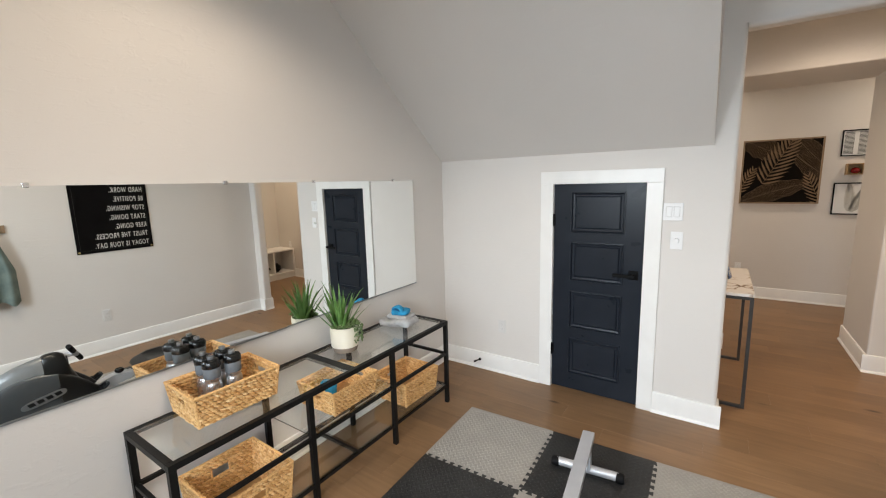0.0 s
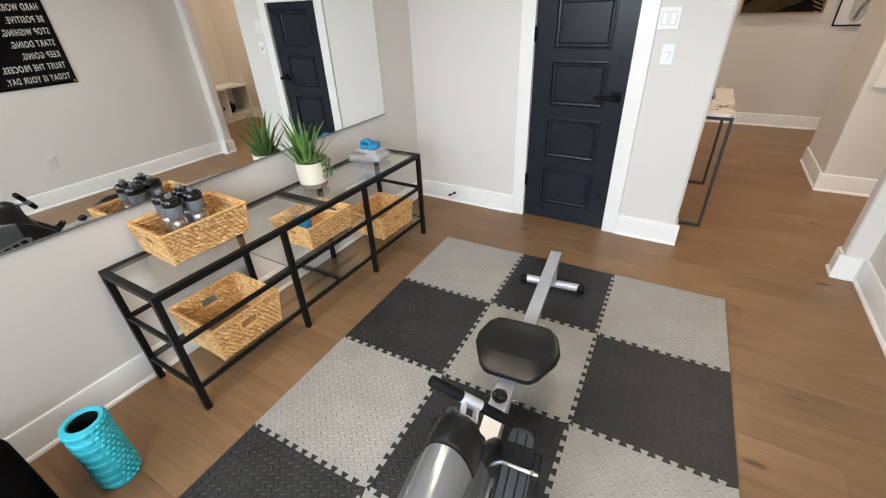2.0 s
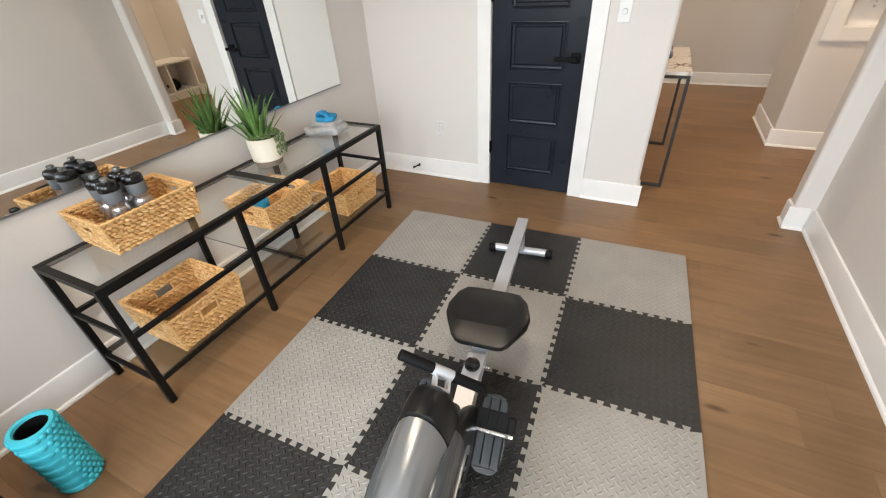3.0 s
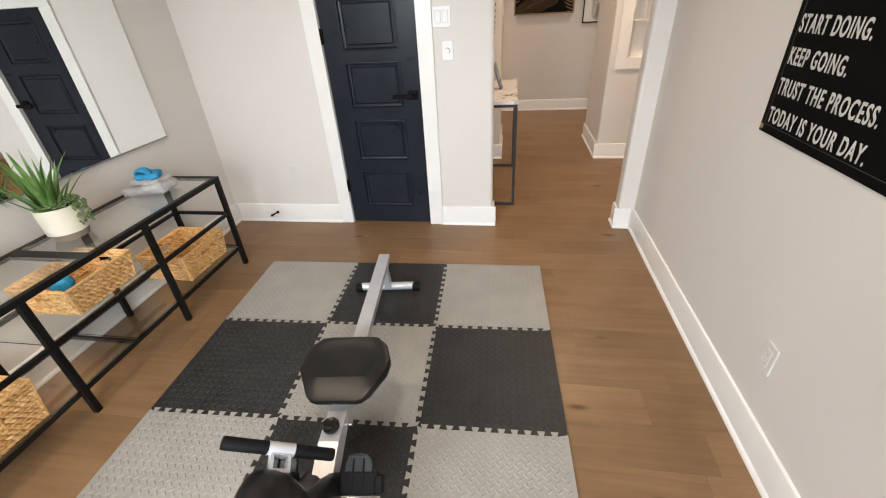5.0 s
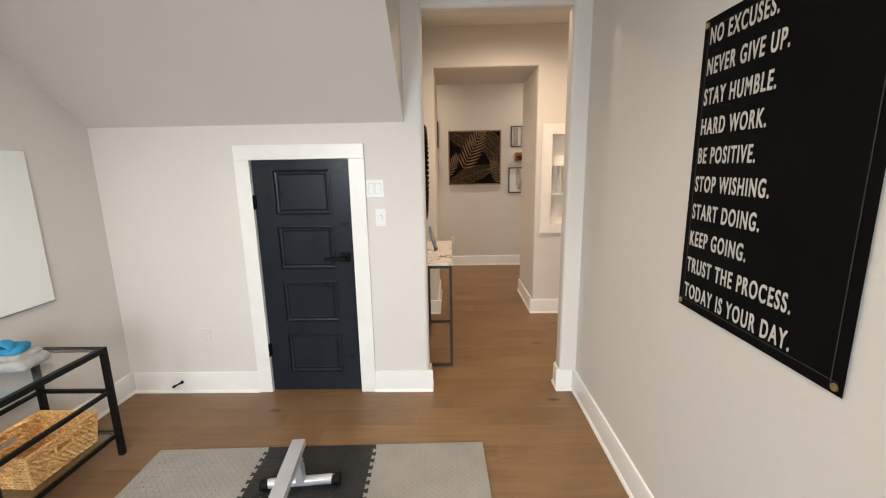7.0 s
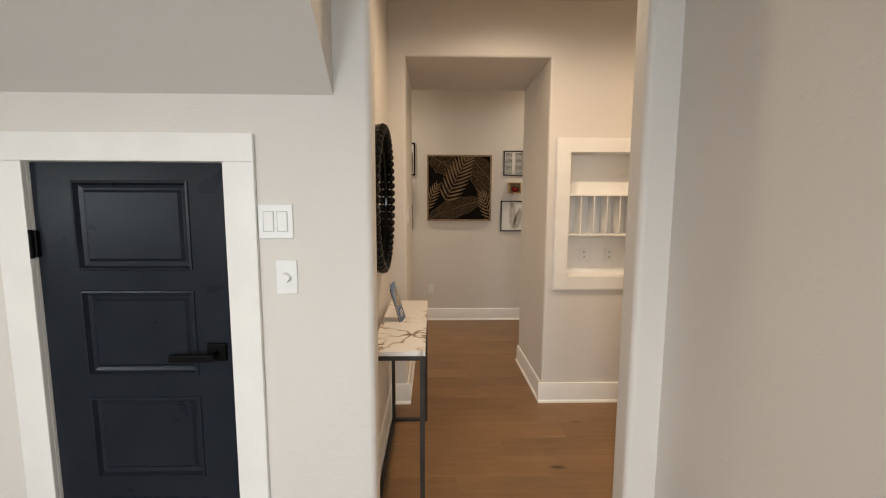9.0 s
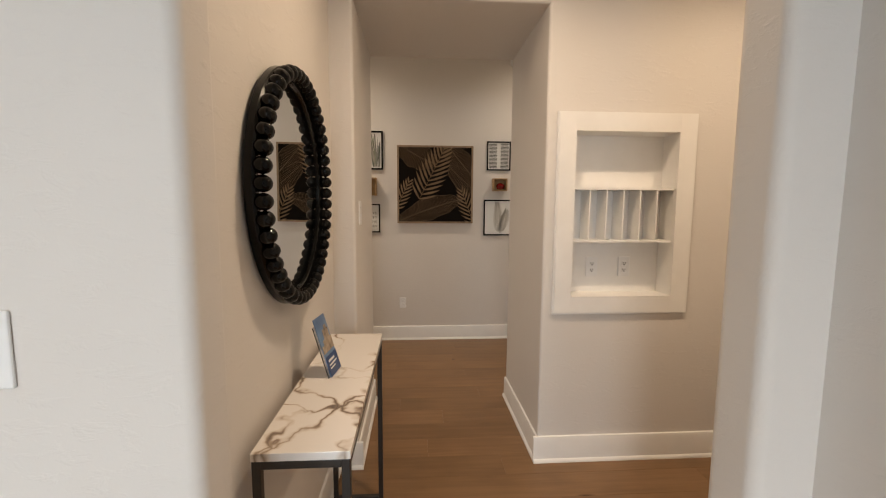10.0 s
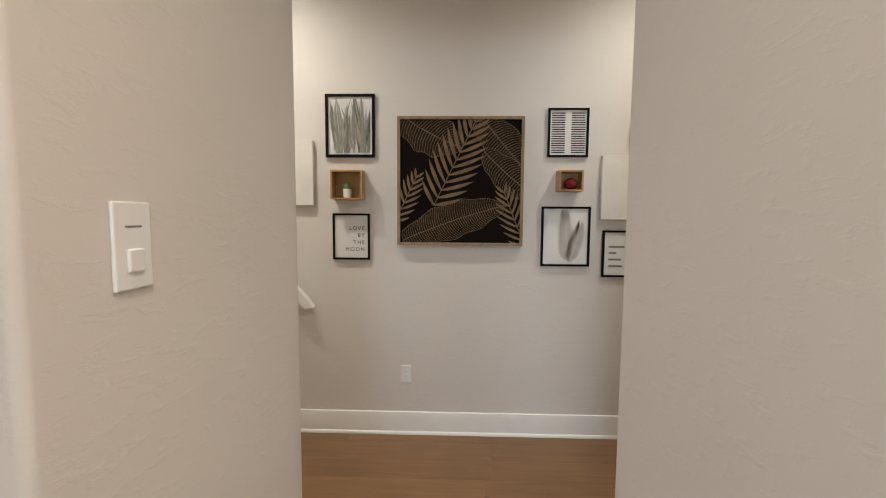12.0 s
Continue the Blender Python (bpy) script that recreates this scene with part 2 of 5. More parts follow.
BOTTLE = surface("brushed_grey_steel", (0.60, 0.61, 0.63), (0.70, 0.71, 0.73), 0.28, 0.9, bump=0.04)
PLATE_SOFT = surface("soft_white_plate", (0.64, 0.625, 0.605), (0.68, 0.665, 0.645), 0.4, bump=0.01)
ART_DARK = surface("dark_brown_wash", (0.013, 0.0075, 0.0035), (0.030, 0.018, 0.008), 0.7, scale=12, spec=0.08)
BOTTLE_BAND = surface("slate_rubber_band", (0.13, 0.145, 0.16), (0.18, 0.195, 0.21), 0.5)
RUBBER = surface("black_rubber", (0.004, 0.004, 0.0045), (0.008, 0.008, 0.0085), 0.6, fine=300, bump=0.2, spec=0.14)
STOOL_CLOTH = surface("black_stool_cloth", (0.0012, 0.0010, 0.0010), (0.0026, 0.0022, 0.0020), 0.95, fine=300, bump=0.3, spec=0.03)
PEDAL = surface("smoked_pedal_plastic", (0.030, 0.034, 0.037), (0.050, 0.056, 0.060), 0.24, bump=0.03)
FLANK = surface("dark_grey_plastic", (0.060, 0.064, 0.067), (0.082, 0.087, 0.090), 0.24, 0.25, bump=0.02)
VINYL = surface("black_vinyl", (0.006, 0.0055, 0.0055), (0.010, 0.0095, 0.009), 0.35, fine=350, bump=0.12, spec=0.42)
SILVER = surface("silver_paint", (0.27, 0.28, 0.285), (0.33, 0.34, 0.345), 0.30, 0.75, bump=0.02)
STEEL = surface("pale_grey_steel", (0.50, 0.51, 0.54), (0.58, 0.59, 0.62), 0.35, 0.35, bump=0.03)
CAP_BLACK = surface("satin_black_cap", (0.004, 0.004, 0.004), (0.007, 0.007, 0.007), 0.34, fine=300, bump=0.05, spec=0.4)
GLOSS_BLACK = plain("gloss_black_plastic", (0.005, 0.005, 0.005), 0.22)
BEAD = plain("gloss_black_bead", (0.002, 0.0019, 0.0018), 0.15, spec=0.24)
CLEAR = glass_pane("clear_plastic", (0.72, 0.75, 0.78))
MARBLE = marble_stone()
ART_FRAME = surface("walnut_frame", (0.20, 0.13, 0.075), (0.33, 0.23, 0.14), 0.55, scale=25, stretch=(1, 1, 0.2))
BOX_WOOD = surface("honey_wood", (0.32, 0.185, 0.075), (0.46, 0.29, 0.13), 0.5, scale=24, stretch=(0.3, 1, 1))
ART_GROUND = surface("espresso_panel", (0.003, 0.0022, 0.0018), (0.008, 0.005, 0.003), 0.7, scale=3, spec=0.08)
ART_LEAF = surface("copper_brown_leaf", (0.115, 0.066, 0.028), (0.205, 0.124, 0.056), 0.55, scale=18)
ART_LINE = surface("faint_brown_line", (0.13, 0.085, 0.048), (0.20, 0.135, 0.08), 0.6)
GREEN_PRINT = surface("deep_green_print", (0.07, 0.085, 0.065), (0.17, 0.19, 0.15), 0.7, scale=40)
PALE_PRINT = surface("pale_grey_print", (0.36, 0.35, 0.32), (0.52, 0.51, 0.48), 0.7, scale=20)
PAPER = surface("white_paper", (0.70, 0.70, 0.69), (0.75, 0.75, 0.74), 0.7, scale=3)
INK = plain("black_ink", (0.02, 0.02, 0.02), 0.7)
INK_GREY = plain("grey_ink", (0.22, 0.22, 0.21), 0.7)
SEPIA = surface("pale_leaf_print", (0.25, 0.24, 0.21), (0.40, 0.38, 0.34), 0.7, scale=20)
POSTER = surface("black_banner_cloth", (0.005, 0.0045, 0.0045), (0.009, 0.008, 0.008), 0.68, scale=4, fine=500, bump=0.2, spec=0.15)
SEAM = plain("charcoal_thread", (0.030, 0.029, 0.028), 0.8)
LETTER = surface("off_white_print", (0.48, 0.465, 0.44), (0.58, 0.565, 0.535), 0.7, scale=30)
CANVAS = surface("white_canvas", (0.70, 0.68, 0.65), (0.76, 0.74, 0.71), 0.8, scale=9, fine=300, bump=0.4)
RED = plain("red_glaze", (0.16, 0.006, 0.006), 0.15)
LAMP_FACE = glow("downlight_diffuser", WARM, 6.0)
BROCHURE = surface("brochure_photo", (0.04, 0.10, 0.24), (0.24, 0.36, 0.52), 0.3, scale=7)
BROCHURE_TAN = surface("brochure_building", (0.16, 0.12, 0.09), (0.52, 0.42, 0.31), 0.3, scale=45)
BROCHURE_NAVY = plain("brochure_navy", (0.015, 0.05, 0.16), 0.3)

# ---- shapes ----


def mesh_of(name, bm, material, smooth=False):
    bmesh.ops.recalc_face_normals(bm, faces=bm.faces[:])
    me = bpy.data.meshes.new(name)
    bm.to_mesh(me)
    bm.free()
    me.materials.append(material)
    if smooth:
        me.shade_smooth()
        me.set_sharp_from_angle(angle=radians(38))
    return me


def part(name, bm, material, parent, label="", smooth=False, kind=""):
    ob = new(name, mesh_of(name, bm, material, smooth))
    ob.parent = parent
    return tagged(ob, label=label, kind=kind)


def thing(name, x, y, z, label, category, group="", rz=0, kind=""):
    ob = new(name)
    ob.empty_display_size = 0.05
    ob.matrix_world = pose(x, y, z, 0, 0, rz)
    return tagged(ob, label, category, group, kind)


def solid(name, bm, material, label, category="", kind="", group="", smooth=False):
    ob = new(name, mesh_of(name, bm, material, smooth))
    return tagged(ob, label, category, group, kind)


def box(bm, x0, x1, y0, y1, z0, z1, bevel=0.0, seg=2):
    made = bmesh.ops.create_cube(bm, size=1.0, matrix=Matrix.Translation(((x0 + x1) / 2, (y0 + y1) / 2, (z0 + z1) / 2)) @ Matrix.Diagonal((abs(x1 - x0), abs(y1 - y0), abs(z1 - z0), 1)))
    if bevel:
        edges = {e for v in made["verts"] for e in v.link_edges}
        bmesh.ops.bevel(bm, geom=list(edges), offset=bevel, segments=seg, profile=0.5, affect="EDGES")
    return bm


def boxes(*items, bevel=0.0):
    bm = bmesh.new()
    for b in items:
        box(bm, *b, bevel=bevel)
    return bm


def rod(bm, a, b, r, seg=16, r2=None):
    a, b = Vector(a), Vector(b)
    d = b - a
    m = Matrix.Translation((a + b) / 2) @ d.to_track_quat("Z", "Y").to_matrix().to_4x4()
    bmesh.ops.create_cone(bm, cap_ends=True, segments=seg, radius1=r, radius2=r if r2 is None else r2, depth=d.length, matrix=m)
    return bm


def ball(bm, c, rx, ry, rz, u=16, v=10, turn=None):
    m = Matrix.Translation(c) @ (turn or Matrix.Identity(4)) @ Matrix.Diagonal((rx, ry, rz, 1))
    bmesh.ops.create_uvsphere(bm, u_segments=u, v_segments=v, radius=1.0, matrix=m)
    return bm


def lathe(bm, profile, seg=32, centre=(0, 0, 0)):
    """Turn (radius, height) pairs about the z axis."""
    rings = []
    for r, z in profile:
        rings.append([bm.verts.new((centre[0] + max(r, 1e-5) * math.cos(2 * math.pi * i / seg), centre[1] + max(r, 1e-5) * math.sin(2 * math.pi * i / seg), centre[2] + z)) for i in range(seg)])
    for p, q in zip(rings, rings[1:]):
        for i in range(seg):
            bm.faces.new((p[i], p[(i + 1) % seg], q[(i + 1) % seg], q[i]))
    bm.faces.new(rings[0][::-1])
    bm.faces.new(rings[-1])
    return bm


def prism(bm, outline, axis, lo, hi):
    """Extrude a closed 2D outline along an axis."""
    def at(p, h):
        return {"x": (h, *p), "y": (p[0], h, p[1]), "z": (*p, h)}[axis]
    a = [bm.verts.new(at(p, lo)) for p in outline]
    b = [bm.verts.new(at(p, hi)) for p in outline]
    n = len(a)
    bm.faces.new(a)
    bm.faces.new(b[::-1])
    for i in range(n):
        bm.faces.new((a[i], b[i], b[(i + 1) % n], a[(i + 1) % n]))
    return bm


def slab_with_hole(bm, axis, lo, hi, outer, hole):
    """A thick plate with one rectangular opening: outer and hole are (a0, a1, b0, b1)."""
    a0, a1, b0, b1 = outer
    p0, p1, q0, q1 = hole
    for r in ((a0, p0, b0, b1), (p1, a1, b0, b1), (p0, p1, b0, q0), (p0, p1, q1, b1)):
        if r[1] - r[0] > 1e-6 and r[3] - r[2] > 1e-6:
            if axis == "y":
                box(bm, r[0], r[1], lo, hi, r[2], r[3])
            elif axis == "x":
                box(bm, lo, hi, r[0], r[1], r[2], r[3])
            else:
                box(bm, r[0], r[1], r[2], r[3], lo, hi)
    return bm


def lettering(text, size, squeeze=1.0, heavy=0.0, align="LEFT", spacing=1.0):
    """A flat mesh of the text in the built-in font, in the xy plane."""
    cu = bpy.data.curves.new("lettering", "FONT")
    cu.body, cu.size, cu.align_x, cu.offset, cu.extrude, cu.space_character = text, size, align, heavy, 0.0006, spacing
    ob = new("lettering", cu)
    bpy.context.view_layer.update()
    me = bpy.data.meshes.new_from_object(ob.evaluated_get(bpy.context.evaluated_depsgraph_get()))
    bpy.data.objects.remove(ob)
    bpy.data.curves.remove(cu)
    for v in me.vertices:
        v.co.x *= squeeze
    return me


# ---- the plan ----
WEST, EAST, NORTH, SOUTH = -2.065, 1.12, 3.13, -1.75
OPEN_L, OPEN_R, OPEN_TOP, HALL_S = 0.09, 1.008, 2.50, 3.245
HALL_W, HALL_E, HALL_N, HALL_TOP = -0.015, 2.93, 4.70, 2.89
PASS_L, PASS_R, PASS_N, PASS_TOP = 0.105, 1.122, 5.54, 2.515
ART_Y, ROOM_TOP, GAL_TOP = 6.945, 2.98, 3.15
SLOPE_X, SLOPE_Z, SLOPE = -0.032, 1.85, 0.795

# structure: walls
solid("wall_west", boxes((WEST - 0.12, WEST, SOUTH - 0.12, NORTH + 0.12, 0, 3.1)), WALL, "greige painted wall behind the long mirror", "wall", "structure")
wall_e = solid("wall_east", boxes((EAST, EAST + 0.12, SOUTH - 0.12, HALL_S, 0, 3.1)), WALL, "greige painted wall with the black banner", "wall", "structure")

# north wall with the low door and the tall rounded opening
DOOR_L, DOOR_R, DOOR_TOP = -1.035, -0.397, 1.63
bm = bmesh.new()
box(bm, WEST, DOOR_L - 0.012, NORTH, HALL_S, 0, 3.1)
box(bm, DOOR_R + 0.012, OPEN_L - 0.03, NORTH, HALL_S, 0, 3.1)
box(bm, DOOR_L - 0.012, DOOR_R + 0.012, NORTH, HALL_S, DOOR_TOP + 0.008, 3.1)
box(bm, OPEN_L - 0.03, OPEN_R + 0.03, NORTH, HALL_S, OPEN_TOP + 0.03, 3.1)
box(bm, OPEN_R + 0.03, EAST, NORTH, HALL_S, 0, 3.1)


def rounded(x0, x1, y0, y1, corners, r=0.024, n=14):
    """A rectangle with the named corners (sw, se, ne, nw) rounded."""
    pts = []
    for key, cx, cy, a0 in (("sw", x0, y0, 180), ("se", x1, y0, 270), ("ne", x1, y1, 0), ("nw", x0, y1, 90)):
        if key in corners:
            ox, oy = cx + (r if "w" in key else -r), cy + (r if "s" in key else -r)
            pts += [(ox + r * math.cos(radians(a0 + 90 * i / n)), oy + r * math.sin(radians(a0 + 90 * i / n))) for i in range(n + 1)]
        else:
            pts.append((cx, cy))
    return pts


prism(bm, rounded(OPEN_L - 0.03, OPEN_L, NORTH, HALL_S, ("se", "ne")), "z", 0, OPEN_TOP + 0.03)
prism(bm, rounded(OPEN_R, OPEN_R + 0.03, NORTH, HALL_S, ("sw", "nw")), "z", 0, OPEN_TOP + 0.03)
prism(bm, [(a, b) for a, b in rounded(NORTH, HALL_S, OPEN_TOP, OPEN_TOP + 0.03, ("sw", "se"))], "x", OPEN_L, OPEN_R)
solid("wall_north", bm, WALL, "greige painted wall with the low door and a rounded opening", "wall", "structure")

# south wall with two windows, never faced
bm = bmesh.new()
WIN = [(-1.7, -0.6), (-0.2, 0.9)]
box(bm, WEST, EAST, SOUTH - 0.12, SOUTH, 0, 1.10)
box(bm, WEST, EAST, SOUTH - 0.12, SOUTH, 2.50, 3.1)
for a, b in ((WEST, -1.7), (-0.6, -0.2), (0.9, EAST)):
    box(bm, a, b, SOUTH - 0.12, SOUTH, 1.10, 2.50)
solid("wall_south", bm, WALL, "greige painted wall with two windows", "wall", "structure")
for k, (a, b) in enumerate(WIN):
    win = thing("window_%d" % (k + 1), (a + b) / 2, SOUTH, 1.10, "white framed daylight window in the gym wall", "window", kind="structure")
    bm = slab_with_hole(bmesh.new(), "y", -0.09, -0.03, (a - win.location.x, b - win.location.x, 0, 1.4), (a - win.location.x + 0.05, b - win.location.x - 0.05, 0.05, 1.35))
    box(bm, -0.015, 0.015, -0.08, -0.04, 0.05, 1.35)
    part("window_frame", bm, TRIM, win)

# ceilings
solid("ceiling_gym", boxes((WEST, EAST, SOUTH, NORTH, ROOM_TOP, ROOM_TOP + 0.1)), CEILING, "plain painted ceiling of the exercise room", "ceiling", "structure")
y_hit = NORTH - (ROOM_TOP - SLOPE_Z) / SLOPE
bm = prism(bmesh.new(), [(NORTH, SLOPE_Z), (NORTH, ROOM_TOP), (y_hit, ROOM_TOP)], "x", WEST, SLOPE_X)
solid("ceiling_slope", bm, WALL, "sloped attic ceiling over the low door, greige paint", "ceiling", "structure")

# hall, passage and gallery shell
solid("wall_hall_west", boxes((HALL_W - 0.1, HALL_W, HALL_S, HALL_N, 0, 3.1)), WALL, "warm greige hall wall behind the console table", "wall", "structure")
solid("wall_hall_east", boxes((HALL_E, HALL_E + 0.12, HALL_S - 0.12, HALL_N, 0, 3.1)), WALL, "plain hall end wall behind the bench", "wall", "structure")
solid("wall_hall_south", boxes((EAST + 0.12, HALL_E, HALL_S - 0.12, HALL_S, 0, 3.1)), WALL, "plain hall wall backing the exercise room", "wall", "structure")
NI_L, NI_R, NI_B, NI_T, NI_D = 1.282, 1.854, 0.970, 1.870, 0.13
bm = prism(bmesh.new(), rounded(HALL_W - 0.1, PASS_L, HALL_N, PASS_N, ("se", "ne"), 0.016), "z", 0, 3.25)
solid("wall_passage_west", bm, WALL, "thick greige wall beside the passage", "wall", "structure")
bm = prism(bmesh.new(), rounded(PASS_R, NI_L - 0.02, HALL_N, PASS_N, ("sw", "nw"), 0.016), "z", 0, 3.25)
box(bm, NI_L - 0.02, NI_R + 0.02, HALL_N, PASS_N, 0, NI_B - 0.02)
box(bm, NI_L - 0.02, NI_R + 0.02, HALL_N, PASS_N, NI_T + 0.02, 3.25)
box(bm, NI_L - 0.02, NI_R + 0.02, HALL_N + NI_D + 0.02, PASS_N, NI_B - 0.02, NI_T + 0.02)
box(bm, NI_R + 0.02, HALL_E + 0.12, HALL_N, PASS_N, 0, 3.25)
solid("wall_passage_east", bm, WALL, "thick greige hall wall with a recess", "wall", "structure")
bm = prism(bmesh.new(), rounded(HALL_N, PASS_N, PASS_TOP, 3.25, ("sw", "se"), 0.016), "x", PASS_L - 0.0158, PASS_R + 0.0158)
solid("wall_passage_header", bm, WALL, "greige header over the passage", "wall", "structure")
solid("ceiling_hall", boxes((HALL_W, HALL_E, HALL_S, HALL_N, HALL_TOP, HALL_TOP + 0.1)), CEILING, "plain painted hall ceiling", "ceiling", "structure")
solid("wall_gallery", boxes((-1.72, 3.0, ART_Y, ART_Y + 0.12, 0, 3.25)), WALL, "greige wall hung with framed pictures", "wall", "structure")
solid("wall_gallery_west", boxes((-1.72, -1.6, PASS_N, ART_Y, 0, 3.25)), WALL, "plain gallery end wall", "wall", "structure")
solid("wall_gallery_east", boxes((2.88, 3.0, PASS_N, ART_Y, 0, 3.25)), WALL, "plain gallery end wall", "wall", "structure")
solid("wall_gallery_south", boxes((-1.72, HALL_W - 0.1, PASS_N - 0.12, PASS_N, 0, 3.25)), WALL, "plain gallery side wall", "wall", "structure")
solid("ceiling_gallery", boxes((-1.6, 2.88, PASS_N, ART_Y, GAL_TOP, GAL_TOP + 0.1)), CEILING, "plain painted gallery ceiling", "ceiling", "structure")


# baseboards: flat board, bead on top, shoe moulding at the floor
def baseboard(runs):
    bm = bmesh.new()
    for x0, y0, x1, y1, nx, ny in runs:
        prof = [(0, 0), (0.026, 0), (0.026, 0.008), (0.021, 0.016), (0.014, 0.020), (0.014, 0.136), (0.010, 0.150), (0, 0.153)]
        a = [bm.verts.new((x0 + nx * d, y0 + ny * d, z)) for d, z in prof]
        b = [bm.verts.new((x1 + nx * d, y1 + ny * d, z)) for d, z in prof]
        n = len(a)
        for i in range(n):
            bm.faces.new((a[i], a[(i + 1) % n], b[(i + 1) % n], b[i]))
        bm.faces.new(a[::-1])
        bm.faces.new(b)
    return bm


e = 0.026
runs = [
    (WEST, SOUTH, WEST, NORTH, 1, 0), (EAST, SOUTH, EAST, NORTH, -1, 0),
    (WEST + e, NORTH, DOOR_L - 0.098, NORTH, 0, -1), (DOOR_R + 0.098, NORTH, OPEN_L + e, NORTH, 0, -1), (OPEN_L, NORTH, OPEN_L, HALL_S, 1, 0),
    (OPEN_R - e, NORTH, EAST - e, NORTH, 0, -1), (OPEN_R, NORTH, OPEN_R, HALL_S, -1, 0),
    (HALL_W, HALL_S, HALL_W, HALL_N, 1, 0), (HALL_W + e, HALL_N, PASS_L + e, HALL_N, 0, -1), (PASS_L, HALL_N, PASS_L, PASS_N, 1, 0),
    (PASS_R - e, HALL_N, 2.49, HALL_N, 0, -1), (PASS_R, HALL_N, PASS_R, PASS_N, -1, 0),
    (-1.6, ART_Y, 2.88, ART_Y, 0, -1), (OPEN_R + 0.0, HALL_S, HALL_E, HALL_S, 0, 1),
]
solid("baseboard", baseboard(runs), TRIM, "white gloss baseboard with a shoe moulding", "baseboard", "structure", smooth=True)

# ---- low door, switches, outlets ----
door = thing("door_1", (DOOR_L + DOOR_R) / 2, NORTH, 0, "navy-black low attic door with four panels, closed", "door", kind="structure")
ox = door.location.x
bm = bmesh.new()
box(bm, DOOR_L - ox, DOOR_R - ox, 0.024, 0.046, 0.008, DOOR_TOP)
PAN = [(1.268, 1.572), (0.896, 1.200), (0.515, 0.818), (0.135, 0.438)]
PL, PR = -0.908, -0.524
for z0, z1 in ((0.008, 0.135), (0.438, 0.515), (0.818, 0.896), (1.200, 1.268), (1.572, DOOR_TOP)):
    box(bm, PL - ox, PR - ox, 0.010, 0.024, z0, z1)
box(bm, DOOR_L - ox, PL - ox, 0.010, 0.024, 0.008, DOOR_TOP)
box(bm, PR - ox, DOOR_R - ox, 0.010, 0.024, 0.008, DOOR_TOP)
part("leaf", bm, DOOR, door)
for z0, z1 in PAN:
    bm = bmesh.new()
    w, h, cz = (PR - PL) / 2, (z1 - z0) / 2, (z0 + z1) / 2
    rings = []
    for inset, depth in ((0.0, 0.010), (0.002, 0.005), (0.009, 0.004), (0.015, 0.019), (0.026, 0.022), (0.031, 0.022), (0.040, 0.013)):
        rings.append([bm.verts.new(((PL + PR) / 2 - ox + sx * (w - inset), depth, cz + sz * (h - inset))) for sx, sz in ((-1, -1), (1, -1), (1, 1), (-1, 1))])
    for p, q in zip(rings, rings[1:]):
        for i in range(4):
            bm.faces.new((p[i], p[(i + 1) % 4], q[(i + 1) % 4], q[i]))
    bm.faces.new(rings[-1])
    part("panel", bm, DOOR, door)
handle = part("handle", boxes((-0.488 - ox, -0.424 - ox, -0.004, 0.010, 0.950, 1.014), bevel=0.003), MATT_BLACK, door, "matt black square lever handle")
bm = bmesh.new()
rod(bm, (-0.455 - ox, 0.0, 0.982), (-0.455 - ox, -0.052, 0.982), 0.010)
part("spindle", bm, MATT_BLACK, handle)
part("lever", box(bmesh.new(), -0.585 - ox, -0.440 - ox, -0.062, -0.044, 0.968, 0.994, 0.004), MATT_BLACK, handle)
for hz in (1.36, 0.32):
    bm = box(bmesh.new(), DOOR_L - ox - 0.010, DOOR_L - ox + 0.012, -0.006, 0.012, hz - 0.045, hz + 0.045, 0.003)
    rod(bm, (DOOR_L - ox - 0.002, -0.010, hz - 0.048), (DOOR_L - ox - 0.002, -0.010, hz + 0.048), 0.007, 12)
    part("hinge", bm, MATT_BLACK, door)
part("backing", boxes((DOOR_L - ox - 0.011, DOOR_R - ox + 0.011, 0.060, 0.110, 0, DOOR_TOP + 0.007)), UNDER, door)
bm = bmesh.new()
box(bm, -1.135 - ox, DOOR_L - ox - 0.002, -0.019, 0.0, 0, 1.632, 0.003)
box(bm, DOOR_R - ox + 0.002, -0.293 - ox, -0.019, 0.0, 0, 1.632, 0.003)
box(bm, -1.135 - ox, -0.293 - ox, -0.019, 0.0, 1.632, 1.724, 0.003)
box(bm, DOOR_L - ox - 0.012, DOOR_L - ox - 0.0015, 0.0, 0.110, 0, 1.632)
box(bm, DOOR_R - ox + 0.0015, DOOR_R - ox + 0.012, 0.0, 0.110, 0, 1.632)
box(bm, DOOR_L - ox - 0.012, DOOR_R - ox + 0.012, 0.0, 0.110, DOOR_TOP + 0.001, DOOR_TOP + 0.008)
part("casing", bm, TRIM, door, "wide flat white door casing")


